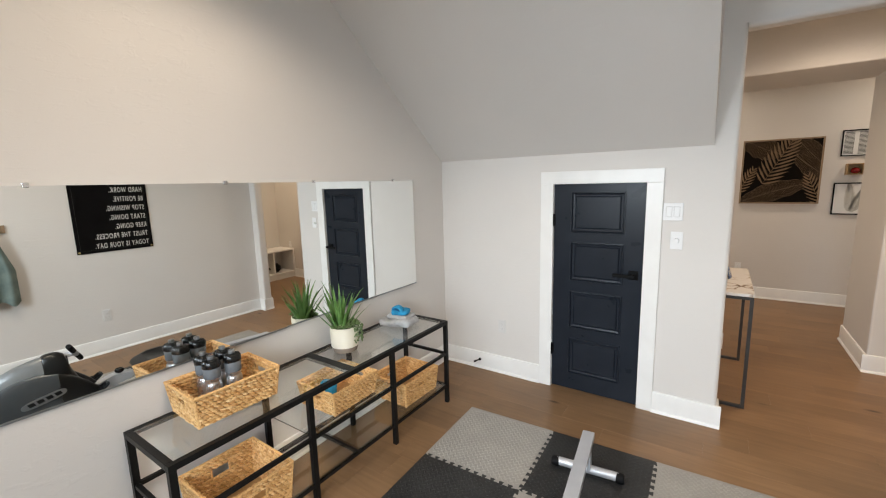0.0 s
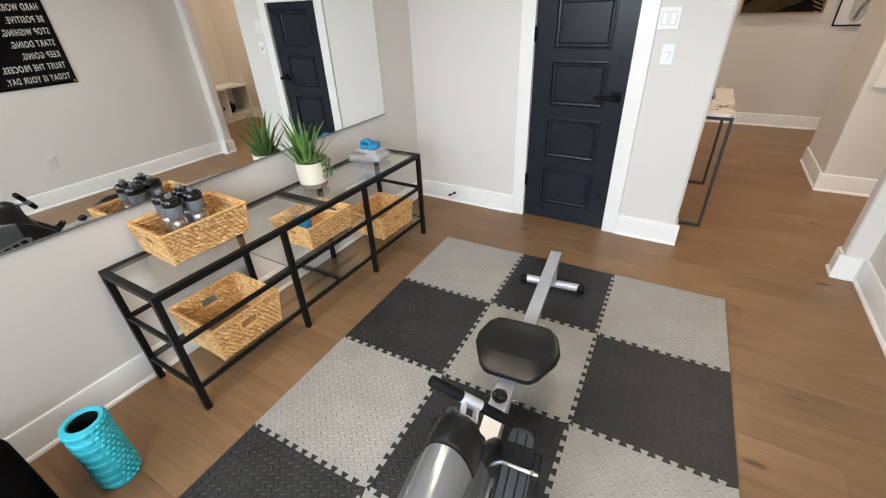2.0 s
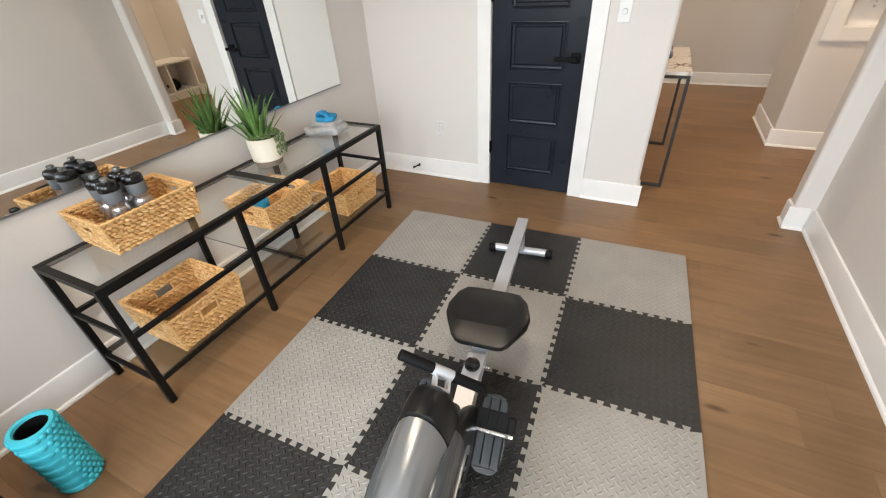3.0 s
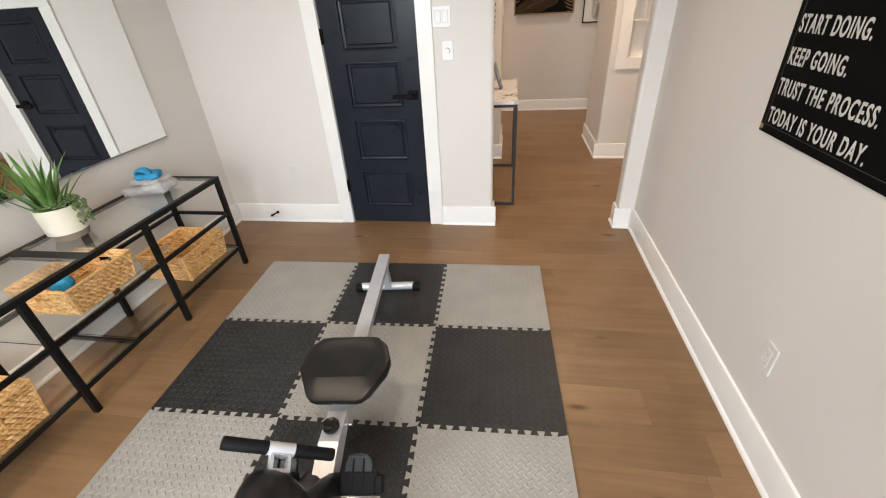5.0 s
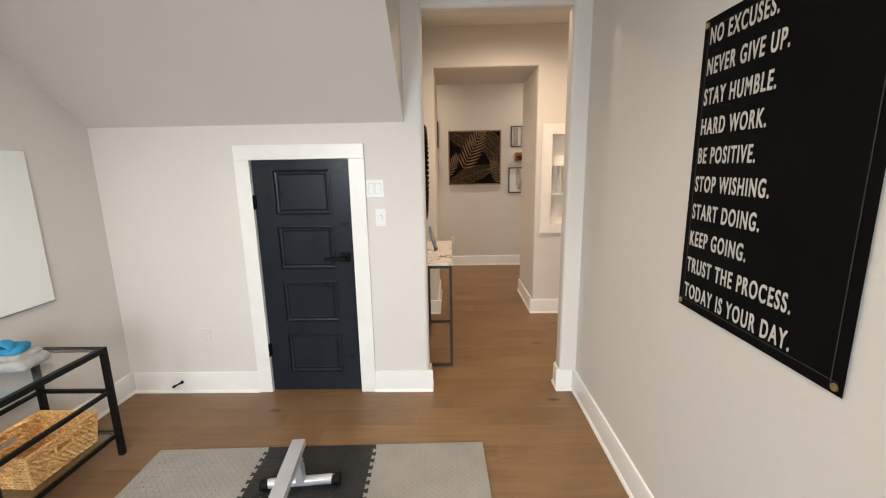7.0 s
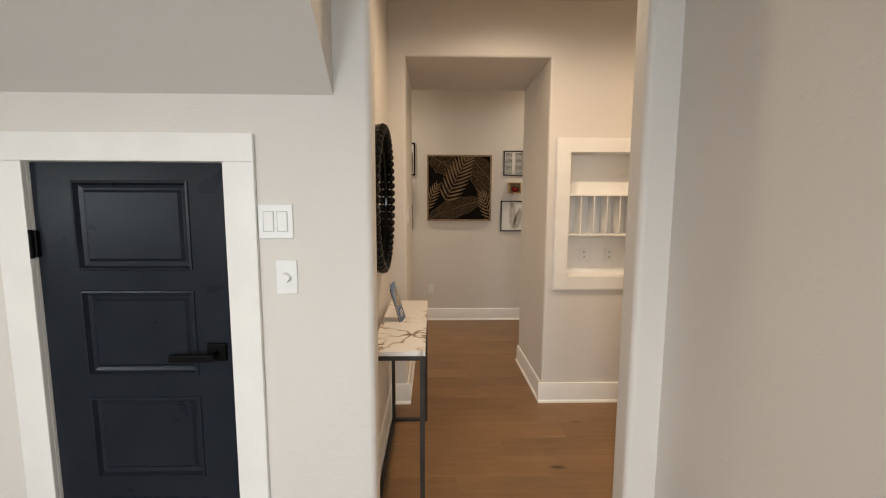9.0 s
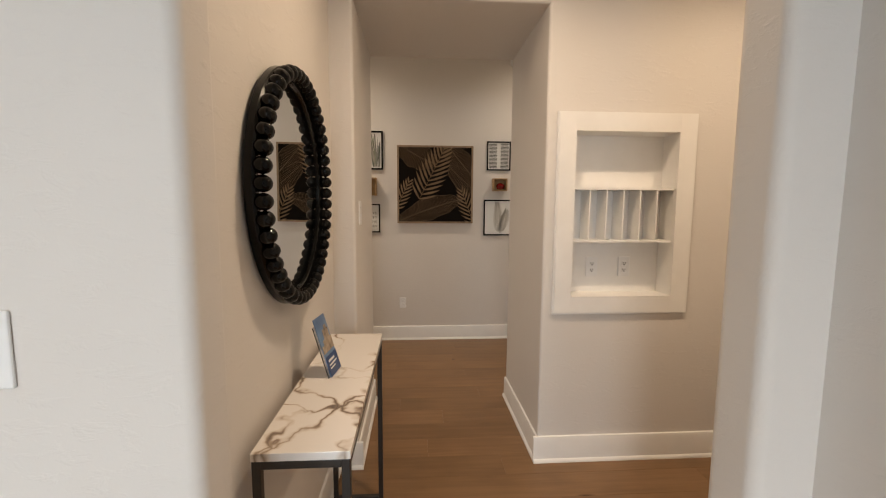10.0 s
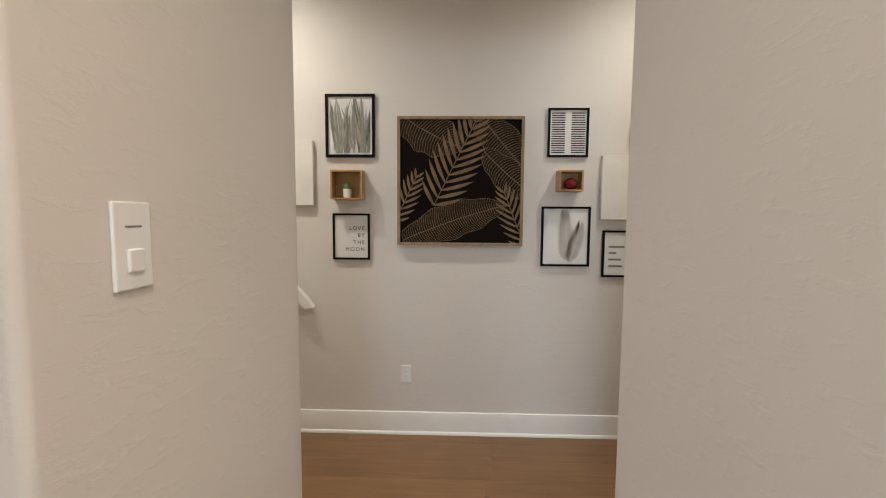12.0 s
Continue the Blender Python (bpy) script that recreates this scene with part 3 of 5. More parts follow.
def plate(name, m, w, h, label, category, kind="rocker"):
    """A wall plate whose face looks along local -y."""
    t = thing(name, 0, 0, 0, label, category)
    t.matrix_world = m
    face = PLATE_SOFT if kind == "outlet" else PLASTIC_WHITE
    part("cover_plate", box(bmesh.new(), -w / 2, w / 2, -0.007, 0, -h / 2, h / 2, 0.003), face, t)
    if kind == "double":
        for sx in (-0.023, 0.023):
            rk = part("rocker", box(bmesh.new(), sx - 0.0165, sx + 0.0165, -0.010, -0.006, -0.033, 0.033, 0.002), PLASTIC_WHITE, t)
            part("rocker_gap", slab_with_hole(bmesh.new(), "y", -0.0082, -0.0068, (sx - 0.018, sx + 0.018, -0.0345, 0.0345), (sx - 0.0166, sx + 0.0166, -0.0331, 0.0331)), GAP, rk)
    elif kind == "dimmer":
        bm = bmesh.new()
        rod(bm, (0, -0.006, 0), (0, -0.026, 0), 0.017, 28, 0.014)
        part("knob", bm, PLASTIC_WHITE, t, smooth=True)
    elif kind == "slider":
        part("paddle", box(bmesh.new(), -0.016, 0.016, -0.012, -0.006, -0.040, -0.004, 0.003), PLASTIC_WHITE, t)
        part("slider_slot", box(bmesh.new(), -0.016, 0.016, -0.0078, -0.0066, 0.028, 0.031), INK_GREY, t)
    else:
        for sz in (0.0195, -0.0195):
            soc = part("socket", box(bmesh.new(), -0.016, 0.016, -0.0085, -0.006, sz - 0.0145, sz + 0.0145, 0.003), face, t)
            k = 1.0 if kind == "outlet_dark" else 0.0
            bm = boxes((-0.0075 - 0.001 * k, -0.0055 + 0.001 * k, -0.0092, -0.0083, sz - 0.003, sz + 0.007), (0.0055 - 0.001 * k, 0.0075 + 0.001 * k, -0.0092, -0.0083, sz - 0.003, sz + 0.006))
            rod(bm, (0, -0.0083, sz - 0.008), (0, -0.0092, sz - 0.008), 0.0025 + 0.0015 * k, 10)
            part("slots", bm, SLOT_DARK if kind == "outlet_dark" else SLOT, soc)
    return t


plate("light_switch", pose(-0.233, NORTH, 1.437), 0.116, 0.116, "white double rocker light switch by the low door", "light switch", "double")
plate("dimmer_switch", pose(-0.203, NORTH, 1.247), 0.072, 0.118, "white round-knob dimmer below the light switch", "dimmer", "dimmer")
plate("power_outlet", pose(-1.475, NORTH, 0.425), 0.070, 0.115, "white double power outlet on the door wall", "outlet", "outlet")
plate("power_outlet", pose(EAST, 1.435, 0.392, 0, 0, -90), 0.072, 0.118, "white double power outlet below the banner", "outlet", "outlet")
plate("power_outlet", pose(0.278, ART_Y, 0.415), 0.070, 0.115, "white double power outlet under the pictures", "outlet", "outlet_white")
plate("power_outlet", pose(2.585, HALL_N, 0.605), 0.070, 0.115, "white power outlet above the hall bench", "outlet", "outlet_white")
plate("dimmer_switch", pose(PASS_L, 4.868, 1.425, 0, 0, 90), 0.074, 0.134, "white slide dimmer on the passage wall", "dimmer", "slider")

stop = thing("door_stop", -1.69, NORTH - 0.014, 0.082, "small black spring door stop on the baseboard", "door stop")
bm = rod(bmesh.new(), (0, 0, 0), (0, -0.006, 0), 0.012)
part("mount", bm, MATT_BLACK, stop)
bm = rod(bmesh.new(), (0, -0.006, 0), (-0.012, -0.065, 0.004), 0.0055, 10)
part("spring", bm, MATT_BLACK, stop)
part("tip", rod(bmesh.new(), (-0.012, -0.065, 0.004), (-0.014, -0.080, 0.005), 0.009, 12), RUBBER, stop)

# ---- long wall mirror in two panels ----
MB, MT = 0.846, 1.690
for k, (ya, yb) in enumerate(((0.080, 1.4345), (1.4365, 2.684))):
    mir = thing("wall_mirror", WEST + 0.0045, (ya + yb) / 2, MB, "large frameless mirror panel clipped to the wall", "mirror", "mirror panels on the wall", -0.38)
    h = (yb - ya) / 2
    part("mirror_pane", boxes((0.0055, 0.0062, -h, h, 0, MT - MB)), MIRROR, mir)
    part("glass_edge", boxes((0.001, 0.0055, -h, h, 0, MT - MB)), MIRROR_EDGE, mir)
    part("bottom_channel", boxes((0.0, 0.009, -h, h, -0.004, -0.0005), (0.0068, 0.009, -h, h, -0.0005, 0.004)), SILVER, mir, "slim grey metal channel")
    for cy in ((0.438, 1.160) if k == 0 else (1.710, 2.440)):
        for zz, sg in ((MT - MB, 1),):
            bm = box(bmesh.new(), 0.0, 0.011, cy - mir.location.y - 0.010, cy - mir.location.y + 0.010, zz - 0.006, zz + 0.012, 0.002)
            rod(bm, (0.008, cy - mir.location.y, zz + 0.005 * sg), (0.015, cy - mir.location.y, zz + 0.005 * sg), 0.007, 14)
            part("clip", bm, CHROME, mir, "small chrome mirror clip")

# ---- console rack with glass shelves ----
TX0, TX1, TY0, TY1, TZ = -2.028, -1.608, 0.592, 2.480, 0.648
rack = thing("glass_console_table", TX0, TY0, 0, "long black steel console table with clear glass shelves", "console table")
LX, LY = TX1 - TX0, TY1 - TY0
LEGS = [0.0, 0.628, 1.255, LY - 0.028]
b = 0.028
for yy in LEGS:
    for xx in (0.0, LX - b):
        part("leg", box(bmesh.new(), xx, xx + b, yy, yy + b, 0, TZ - b, 0.002), BLACK_METAL, rack)
for xx in (0.0, LX - b):
    part("top_rail", box(bmesh.new(), xx, xx + b, 0, LY, TZ - b, TZ, 0.002), BLACK_METAL, rack)
    for zz in (0.383, 0.125):
        part("side_rail", box(bmesh.new(), xx + 0.004, xx + b - 0.004, b, LY - b, zz, zz + 0.020, 0.002), BLACK_METAL, rack)
for yy in (0.0, LY - b):
    part("end_rail", box(bmesh.new(), b, LX - b, yy, yy + b, TZ - b, TZ, 0.002), BLACK_METAL, rack)
    for zz in (0.383, 0.125):
        part("end_rail", box(bmesh.new(), b, LX - b, yy + 0.004, yy + b - 0.004, zz, zz + 0.020, 0.002), BLACK_METAL, rack)
part("cross_bar", box(bmesh.new(), b, LX - b, LY / 2 - 0.026, LY / 2 + 0.026, TZ - b, TZ - 0.001, 0.002), BLACK_METAL, rack)
part("cross_bar", box(bmesh.new(), b, LX - b, LY / 2 - 0.012, LY / 2 + 0.012, 0.127, 0.143, 0.002), BLACK_METAL, rack)
for y0, y1 in ((b + 0.002, LY / 2 - 0.027), (LY / 2 + 0.027, LY - b - 0.002)):
    part("glass_top", boxes((b + 0.001, LX - b - 0.001, y0, y1, TZ - 0.010, TZ - 0.003)), GLASS, rack, "clear glass top pane").visible_shadow = False
for y0, y1 in ((b, LY / 2 - 0.014), (LY / 2 + 0.014, LY - b)):
    part("glass_shelf", boxes((0.006, LX - 0.006, y0, y1, 0.1455, 0.1505)), GLASS, rack, "clear lower glass shelf").visible_shadow = False
part("glass_shelf", boxes((0.006, LX - 0.006, 0.640, 1.270, 0.4035, 0.4085)), GLASS, rack, "clear middle glass shelf").visible_shadow = False


# ---- woven baskets ----
def strand(bm, c, along, out, length, thick, tilt):
    """One flattened twist of plaited fibre, fat in the middle and tucked in at its ends."""
    along, out = Vector(along).normalized(), Vector(out).normalized()
    up = out.cross(along)
    along, up = along * math.cos(tilt) + up * math.sin(tilt), up * math.cos(tilt) - along * math.sin(tilt)
    rings = []
    for u, r in ((-1.0, 0.22), (-0.6, 0.78), (-0.1, 1.0), (0.45, 0.86), (1.0, 0.20)):
        rings.append([bm.verts.new(Vector(c) + along * (u * length / 2) + up * (math.cos(a) * r * thick * 0.53) + out * ((math.sin(a) * r * 0.42 + 0.30 * (r - 0.5)) * thick)) for a in (0.0, 1.05, 2.1, 3.14, 4.2, 5.25)])
    for p, q in zip(rings, rings[1:]):
        for i in range(6):
            bm.faces.new((p[i], p[(i + 1) % 6], q[(i + 1) % 6], q[i]))
    bm.faces.new(rings[0][::-1])
    bm.faces.new(rings[-1])


def basket(x, y, z, lx, ly, h, rz, label, holes, seed):
    """A slightly flared plaited basket; holes: the sides ('e', 'w', 's', 'n') with a cut-out grip."""
    rnd = random.Random(seed)
    t = thing("wicker_basket", x, y, z, label, "basket", "woven storage baskets", rz)
    flare, lo, hi, grip = 0.016, 0.50, 0.80, 0.045
    rows = max(6, round(h / 0.0160))
    corners = {"s": ((-1, -1), (1, -1), (0, -1, 0)), "e": ((1, -1), (1, 1), (1, 0, 0)), "n": ((1, 1), (-1, 1), (0, 1, 0)), "w": ((-1, 1), (-1, -1), (-1, 0, 0))}

    def half(zz):
        k = flare * (1 - zz / h)
        return lx / 2 - k, ly / 2 - k

    for name, (a, c, out) in corners.items():
        bm = bmesh.new()
        for r in range(rows):
            f = r / (rows - 1)
            zz = 0.009 + (h - 0.020) * f
            hx, hy = half(zz)
            p0, p1 = Vector((a[0] * hx, a[1] * hy, zz)), Vector((c[0] * hx, c[1] * hy, zz))
            d = p1 - p0
            n = max(6, round(d.length / 0.0250))
            for k in range(n + r % 2):
                u = (k + (0.0 if r % 2 else 0.5)) / n
                u = min(max(u, 0.022), 0.978)
                if name in holes and lo < f < hi and abs((u - 0.5) * d.length) < grip + 0.010:
                    continue
                jit = Vector((rnd.uniform(-1, 1), rnd.uniform(-1, 1), rnd.uniform(-1, 1))) * 0.0014
                edge = 0.55 if u in (0.022, 0.978) else 1.0
                for face in (1, -1):
                    strand(bm, p0 + d * u + jit - Vector(out) * (0.0035 if face > 0 else 0.0085), d, Vector(out) * face, 0.0335 * edge, 0.0172, -0.32 + rnd.uniform(-0.14, 0.14))
        part("woven_side", bm, WICKER, t, smooth=True, kind="stuff")
        # thin wall core in strips round the grip, darkened as shade between the strands
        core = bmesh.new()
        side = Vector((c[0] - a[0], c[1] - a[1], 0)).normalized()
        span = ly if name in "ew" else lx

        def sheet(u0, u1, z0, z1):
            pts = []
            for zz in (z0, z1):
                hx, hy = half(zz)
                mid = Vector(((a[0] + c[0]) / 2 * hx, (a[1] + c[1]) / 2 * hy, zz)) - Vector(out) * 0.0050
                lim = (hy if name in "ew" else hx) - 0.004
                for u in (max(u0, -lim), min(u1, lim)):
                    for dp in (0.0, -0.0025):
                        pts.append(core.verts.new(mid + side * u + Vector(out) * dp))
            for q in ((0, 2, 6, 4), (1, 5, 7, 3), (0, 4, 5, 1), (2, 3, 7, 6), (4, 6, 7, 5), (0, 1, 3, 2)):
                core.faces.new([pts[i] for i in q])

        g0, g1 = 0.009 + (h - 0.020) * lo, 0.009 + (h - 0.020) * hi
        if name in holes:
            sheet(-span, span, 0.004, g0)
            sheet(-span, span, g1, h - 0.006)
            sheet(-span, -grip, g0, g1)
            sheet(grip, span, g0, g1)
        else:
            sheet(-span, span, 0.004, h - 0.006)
        part("shade_backing", core, WICKER_SHADE, t)
        hx, hy = half(h)
        rim = rod(bmesh.new(), (a[0] * hx, a[1] * hy, h - 0.004), (c[0] * hx, c[1] * hy, h - 0.004), 0.0055, 8)
        part("rim", rim, WICKER, t, smooth=True)
        hx0, hy0 = half(0)
        part("corner_post", rod(bmesh.new(), (a[0] * (hx0 - 0.002), a[1] * (hy0 - 0.002), 0.002), (a[0] * (hx - 0.002), a[1] * (hy - 0.002), h - 0.003), 0.0062, 8), WICKER, t, smooth=True)
        if name in holes:
            ring = bmesh.new()
            loop = [(-grip, g0), (grip, g0), (grip, g1), (-grip, g1)]
            for (u0, z0), (u1, z1) in zip(loop, loop[1:] + loop[:1]):
                ends = []
                for u, zz in ((u0, z0), (u1, z1)):
                    gx, gy = half(zz)
                    ends.append(Vector(((a[0] + c[0]) / 2 * gx, (a[1] + c[1]) / 2 * gy, zz)) + side * u - Vector(out) * 0.004)
                rod(ring, ends[0], ends[1], 0.0065, 8)
            part("grip_edge", ring, WICKER, t, smooth=True)
    hx, hy = half(0)
    # basket floor in the same shade-darkened tone
    part("base_panel", prism(bmesh.new(), [(-hx + 0.002, -hy + 0.002), (hx - 0.002, -hy + 0.002), (hx - 0.002, hy - 0.002), (-hx + 0.002, hy - 0.002)], "z", 0.001, 0.010), WICKER_SHADE, t)
    return t


ZT, ZL, ZM = TZ + 0.0005, 0.151, 0.409
basket(-1.880, 0.962, ZT, 0.288, 0.394, 0.150, -2, "plaited straw basket of bottles on the glass top", "sn", 1)
basket(-1.800, 0.932, ZL, 0.352, 0.366, 0.196, -1, "plaited straw basket on the lower glass shelf", "ew", 2)
basket(-1.792, 1.570, ZM, 0.300, 0.350, 0.140, 1, "plaited straw basket with a blue towel inside", "sn", 3)
basket(-1.806, 2.205, ZL, 0.315, 0.370, 0.172, -1, "plaited straw basket at the end of the shelf", "ew", 4)

# ---- bottles ----
def bottle(x, y, z, rz):
    t = thing("water_bottle", x, y, z, "brushed grey metal sports bottle with black cap", "bottle", "bottles in the basket", rz)
    part("body", lathe(bmesh.new(), [(0.030, 0), (0.0350, 0.004), (0.0350, 0.100), (0.0345, 0.112), (0.0315, 0.124), (0.0290, 0.130), (0.0300, 0.134), (0.0330, 0.146)], 28), BOTTLE, t, smooth=True)
    part("band", lathe(bmesh.new(), [(0.0325, 0.146), (0.0340, 0.149), (0.0355, 0.190), (0.0345, 0.194)], 28), BOTTLE_BAND, t, smooth=True)
    cap = part("cap", lathe(bmesh.new(), [(0.0365, 0.194), (0.037, 0.197), (0.037, 0.216), (0.032, 0.224), (0.015, 0.229)], 28), GLOSS_BLACK, t, smooth=True)
    part("spout", lathe(bmesh.new(), [(0.012, 0.229), (0.012, 0.235), (0.014, 0.237), (0.013, 0.243), (0.008, 0.245)], 20), SILVER, cap, "grey pull spout", smooth=True)
    return t


for bx, by, br in ((-1.940, 0.905, 10), (-1.858, 0.900, 70), (-1.928, 0.990, 140), (-1.844, 0.990, 30)):
    bottle(bx, by, ZT + 0.011, br).scale = (1.06, 1.06, 1.04)

# ---- potted plant ----
plant = thing("potted_plant", -1.865, 1.705, ZT, "aloe and succulents in a cream two-tone pot", "plant")
plant.scale = (1.08, 1.08, 1.08)
part("pot", lathe(bmesh.new(), [(0.069, 0.030), (0.078, 0.034), (0.081, 0.120), (0.080, 0.146), (0.076, 0.148), (0.072, 0.140), (0.070, 0.128)], 40), POT_CREAM, plant, "cream glazed pot", smooth=True)
part("pot_foot", lathe(bmesh.new(), [(0.060, 0.0), (0.066, 0.003), (0.076, 0.0335), (0.069, 0.0338)], 40), POT_BASE, plant, "raw clay foot", smooth=True)
part("soil", lathe(bmesh.new(), [(0.071, 0.127), (0.050, 0.134), (0.001, 0.136)], 24), SOIL, plant)


def blade(bm, base, heading, length, lean, curl, width):
    n = 8
    d = Vector((math.cos(heading), math.sin(heading), 0))
    side = Vector((-d.y, d.x, 0))
    p, ang = Vector(base), lean
    prev = None
    for i in range(n + 1):
        f = i / n
        w = width * (1.0 - f) ** 0.75 * (0.75 + 0.9 * f * (1 - f)) + 0.0006
        nrm = d * math.cos(ang) - Vector((0, 0, 1)) * math.sin(ang)
        ring = [bm.verts.new(p + side * w), bm.verts.new(p + side * w * 0.4 + nrm * w * 0.45), bm.verts.new(p - side * w * 0.4 + nrm * w * 0.45), bm.verts.new(p - side * w), bm.verts.new(p + nrm * w * 0.12)]
        if prev:
            for k in range(5):
                bm.faces.new((prev[k], prev[(k + 1) % 5], ring[(k + 1) % 5], ring[k]))
        prev = ring
        p = p + (d * math.sin(ang) + Vector((0, 0, 1)) * math.cos(ang)) * (length / n)
        ang += curl / n
    bm.faces.new(prev)


rnd = random.Random(11)
for k in range(30):
    bm = bmesh.new()
    a = k * 2.399
    f = k / 30
    blade(bm, (0.030 * (0.3 + f) * math.cos(a) - 0.01, 0.030 * (0.3 + f) * math.sin(a) - 0.012, 0.128), a, rnd.uniform(0.20, 0.29) * (1.08 - 0.35 * f), 0.06 + 0.60 * f + rnd.uniform(-0.05, 0.05), rnd.uniform(-0.1, 0.75), rnd.uniform(0.0125, 0.0180))
    part("leaf", bm, LEAF, plant, smooth=True)
for cx, cy, cz, rr in ((0.043, -0.030, 0.156, 0.052), (0.052, 0.028, 0.158, 0.050), (0.015, 0.058, 0.150, 0.040), (-0.048, 0.036, 0.146, 0.034), (0.000, -0.056, 0.146, 0.034)):
    bm = bmesh.new()
    for k in range(22):
        a = k * 2.399
        f = math.sqrt((k + 0.5) / 22)
        m = Matrix.Rotation(a, 4, "Z") @ Matrix.Rotation(-(1.15 - 0.95 * f), 4, "Y")
        ball(bm, Vector((cx, cy, cz)) + Vector((math.cos(a), math.sin(a), 0)) * rr * 0.55 * f + Vector((0, 0, 0.014 * (1 - f))), rr * 0.42, rr * 0.17, rr * 0.09, 6, 5, m)
    part("succulent", bm, SUCCULENT, plant, "grey-green succulent rosette", smooth=True)
bm = bmesh.new()
for s in range(7):
    x0, y0 = 0.074 + rnd.uniform(-0.006, 0.004), 0.030 + rnd.uniform(-0.035, 0.035)
    for k in range(12):
        zz = 0.150 - k * rnd.uniform(0.006, 0.010)
        ball(bm, (x0 + 0.010 + 0.006 * math.sin(k), y0 + rnd.uniform(-0.006, 0.006), zz), 0.0042, 0.0042, 0.0065, 6, 5)
part("trailing_stems", bm, SUCCULENT, plant, "trailing bead-like succulent stems", smooth=True)


# ---- folded and crumpled towels ----
def cloth_lump(sx, sy, sz, seed, amp, cuts=5, freq=9.0, round_by=0.30):
    bm = bmesh.new()
    box(bm, -sx / 2, sx / 2, -sy / 2, sy / 2, 0, sz)
    bmesh.ops.bevel(bm, geom=bm.edges[:], offset=min(sx, sy, sz) * round_by, segments=3, profile=0.5, affect="EDGES")
    bmesh.ops.subdivide_edges(bm, edges=bm.edges[:], cuts=cuts, use_grid_fill=True)
    for v in bm.verts:
        n = noise.noise_vector(v.co * freq + Vector((seed, 0, 0))) * amp + noise.noise_vector(v.co * freq * 3.1 + Vector((0, seed, 0))) * amp * 0.35
        v.co += n
        v.co.z = max(v.co.z, 0.0)
    return bm


towel = thing("folded_towel", -1.872, 2.235, ZT, "grey terry towel bunched on the glass top", "towel", rz=6)
part("fold", cloth_lump(0.262, 0.180, 0.062, 3.0, 0.020, 5, 7.0, 0.46), TOWEL_GREY, towel, smooth=True)
part("fold", cloth_lump(0.180, 0.130, 0.040, 7.0, 0.014, 5, 9.0, 0.46), TOWEL_GREY, towel, smooth=True).location = (0.012, 0.006, 0.046)
cloth2 = thing("rolled_towel", -1.852, 2.238, ZT + 0.078, "bright blue towel folded on the grey towel", "towel", rz=14)
part("roll", cloth_lump(0.125, 0.100, 0.042, 12.0, 0.012, 4, 12.0, 0.44), TOWEL_BLUE, cloth2, smooth=True)
bm = bmesh.new()
for k in range(14):
    f = k / 13
    a = math.pi * f
    ball(bm, (-0.018 + 0.036 * math.cos(a), -0.022 + 0.010 * f, 0.030 + 0.030 * math.sin(a)), 0.013, 0.026, 0.011, 10, 7, Matrix.Rotation(0.3 * math.sin(5 * f), 4, "X"))
part("folded_corner", bm, TOWEL_BLUE, cloth2, smooth=True)
cloth3 = thing("rolled_towel", -1.825, 1.520, ZM + 0.0105, "blue towel standing inside the middle basket", "towel", rz=20)
part("roll", cloth_lump(0.095, 0.062, 0.112, 21.0, 0.010, 4, 12.0, 0.40), TOWEL_BLUE, cloth3, smooth=True)

# ---- foam roller ----
rol = thing("foam_roller", -1.645, 0.240, 0, "turquoise ridged foam roller standing on end", "foam roller")
bm = bmesh.new()
R, HH = 0.068, 0.330
RIDGED = (272, 352)
lathe(bm, [(0.049, 0.0), (R - 0.004, 0.0), (R, 0.006), (R, HH - 0.006), (R - 0.004, HH), (0.052, HH), (0.049, HH - 0.004), (0.049, 0.004)], 40)
part("sleeve", bm, ROLLER, rol, smooth=True)
bm = bmesh.new()
for r in range(15):
    zz = 0.016 + r * (HH - 0.032) / 14
    for k in range(20):
        a = 2 * math.pi * (k + (0.5 if r % 2 else 0)) / 20
        if not RIDGED[0] < math.degrees(a) % 360 < RIDGED[1]:
            c = Vector((math.cos(a) * R, math.sin(a) * R, zz))
            ball(bm, c, 0.0060, 0.0095, 0.0105, 8, 6, Matrix.Rotation(a, 4, "Z") @ Matrix.Rotation(0.6, 4, "X"))
part("knob_relief", bm, ROLLER, rol, smooth=True, kind="stuff")
for r in range(8):
    zz = 0.022 + r * (HH - 0.044) / 7
    bm, rings = bmesh.new(), []
    for k in range(19):
        f = k / 18
        a = radians(RIDGED[0] + (RIDGED[1] - RIDGED[0]) * f)
        lift = 0.0065 * min(1.0, 6 * f, 6 * (1 - f))
        rings.append([bm.verts.new((math.cos(a) * (R - 0.003 + q), math.sin(a) * (R - 0.003 + q), zz + dz)) for q, dz in ((0, -0.013), (lift + 0.001, -0.008), (lift + 0.003, 0.0), (lift + 0.001, 0.008), (0, 0.013))])
    for p, q in zip(rings, rings[1:]):
        for m in range(4):
            bm.faces.new((p[m], p[m + 1], q[m + 1], q[m]))
        bm.faces.new((p[4], p[0], q[0], q[4]))
    bm.faces.new(rings[0])
    bm.faces.new(rings[-1])
    part("ridge", bm, ROLLER, rol, smooth=True)
part("core", lathe(bmesh.new(), [(0.0485, 0.003), (0.0485, HH - 0.010), (0.0440, HH - 0.010), (0.0440, 0.006)], 36), RUBBER, rol, "hollow black core tube", smooth=True)
part("label_patch", boxes((-0.004, 0.004, -0.0433, -0.0420, HH - 0.060, HH - 0.020)), PLASTIC_WHITE, rol)

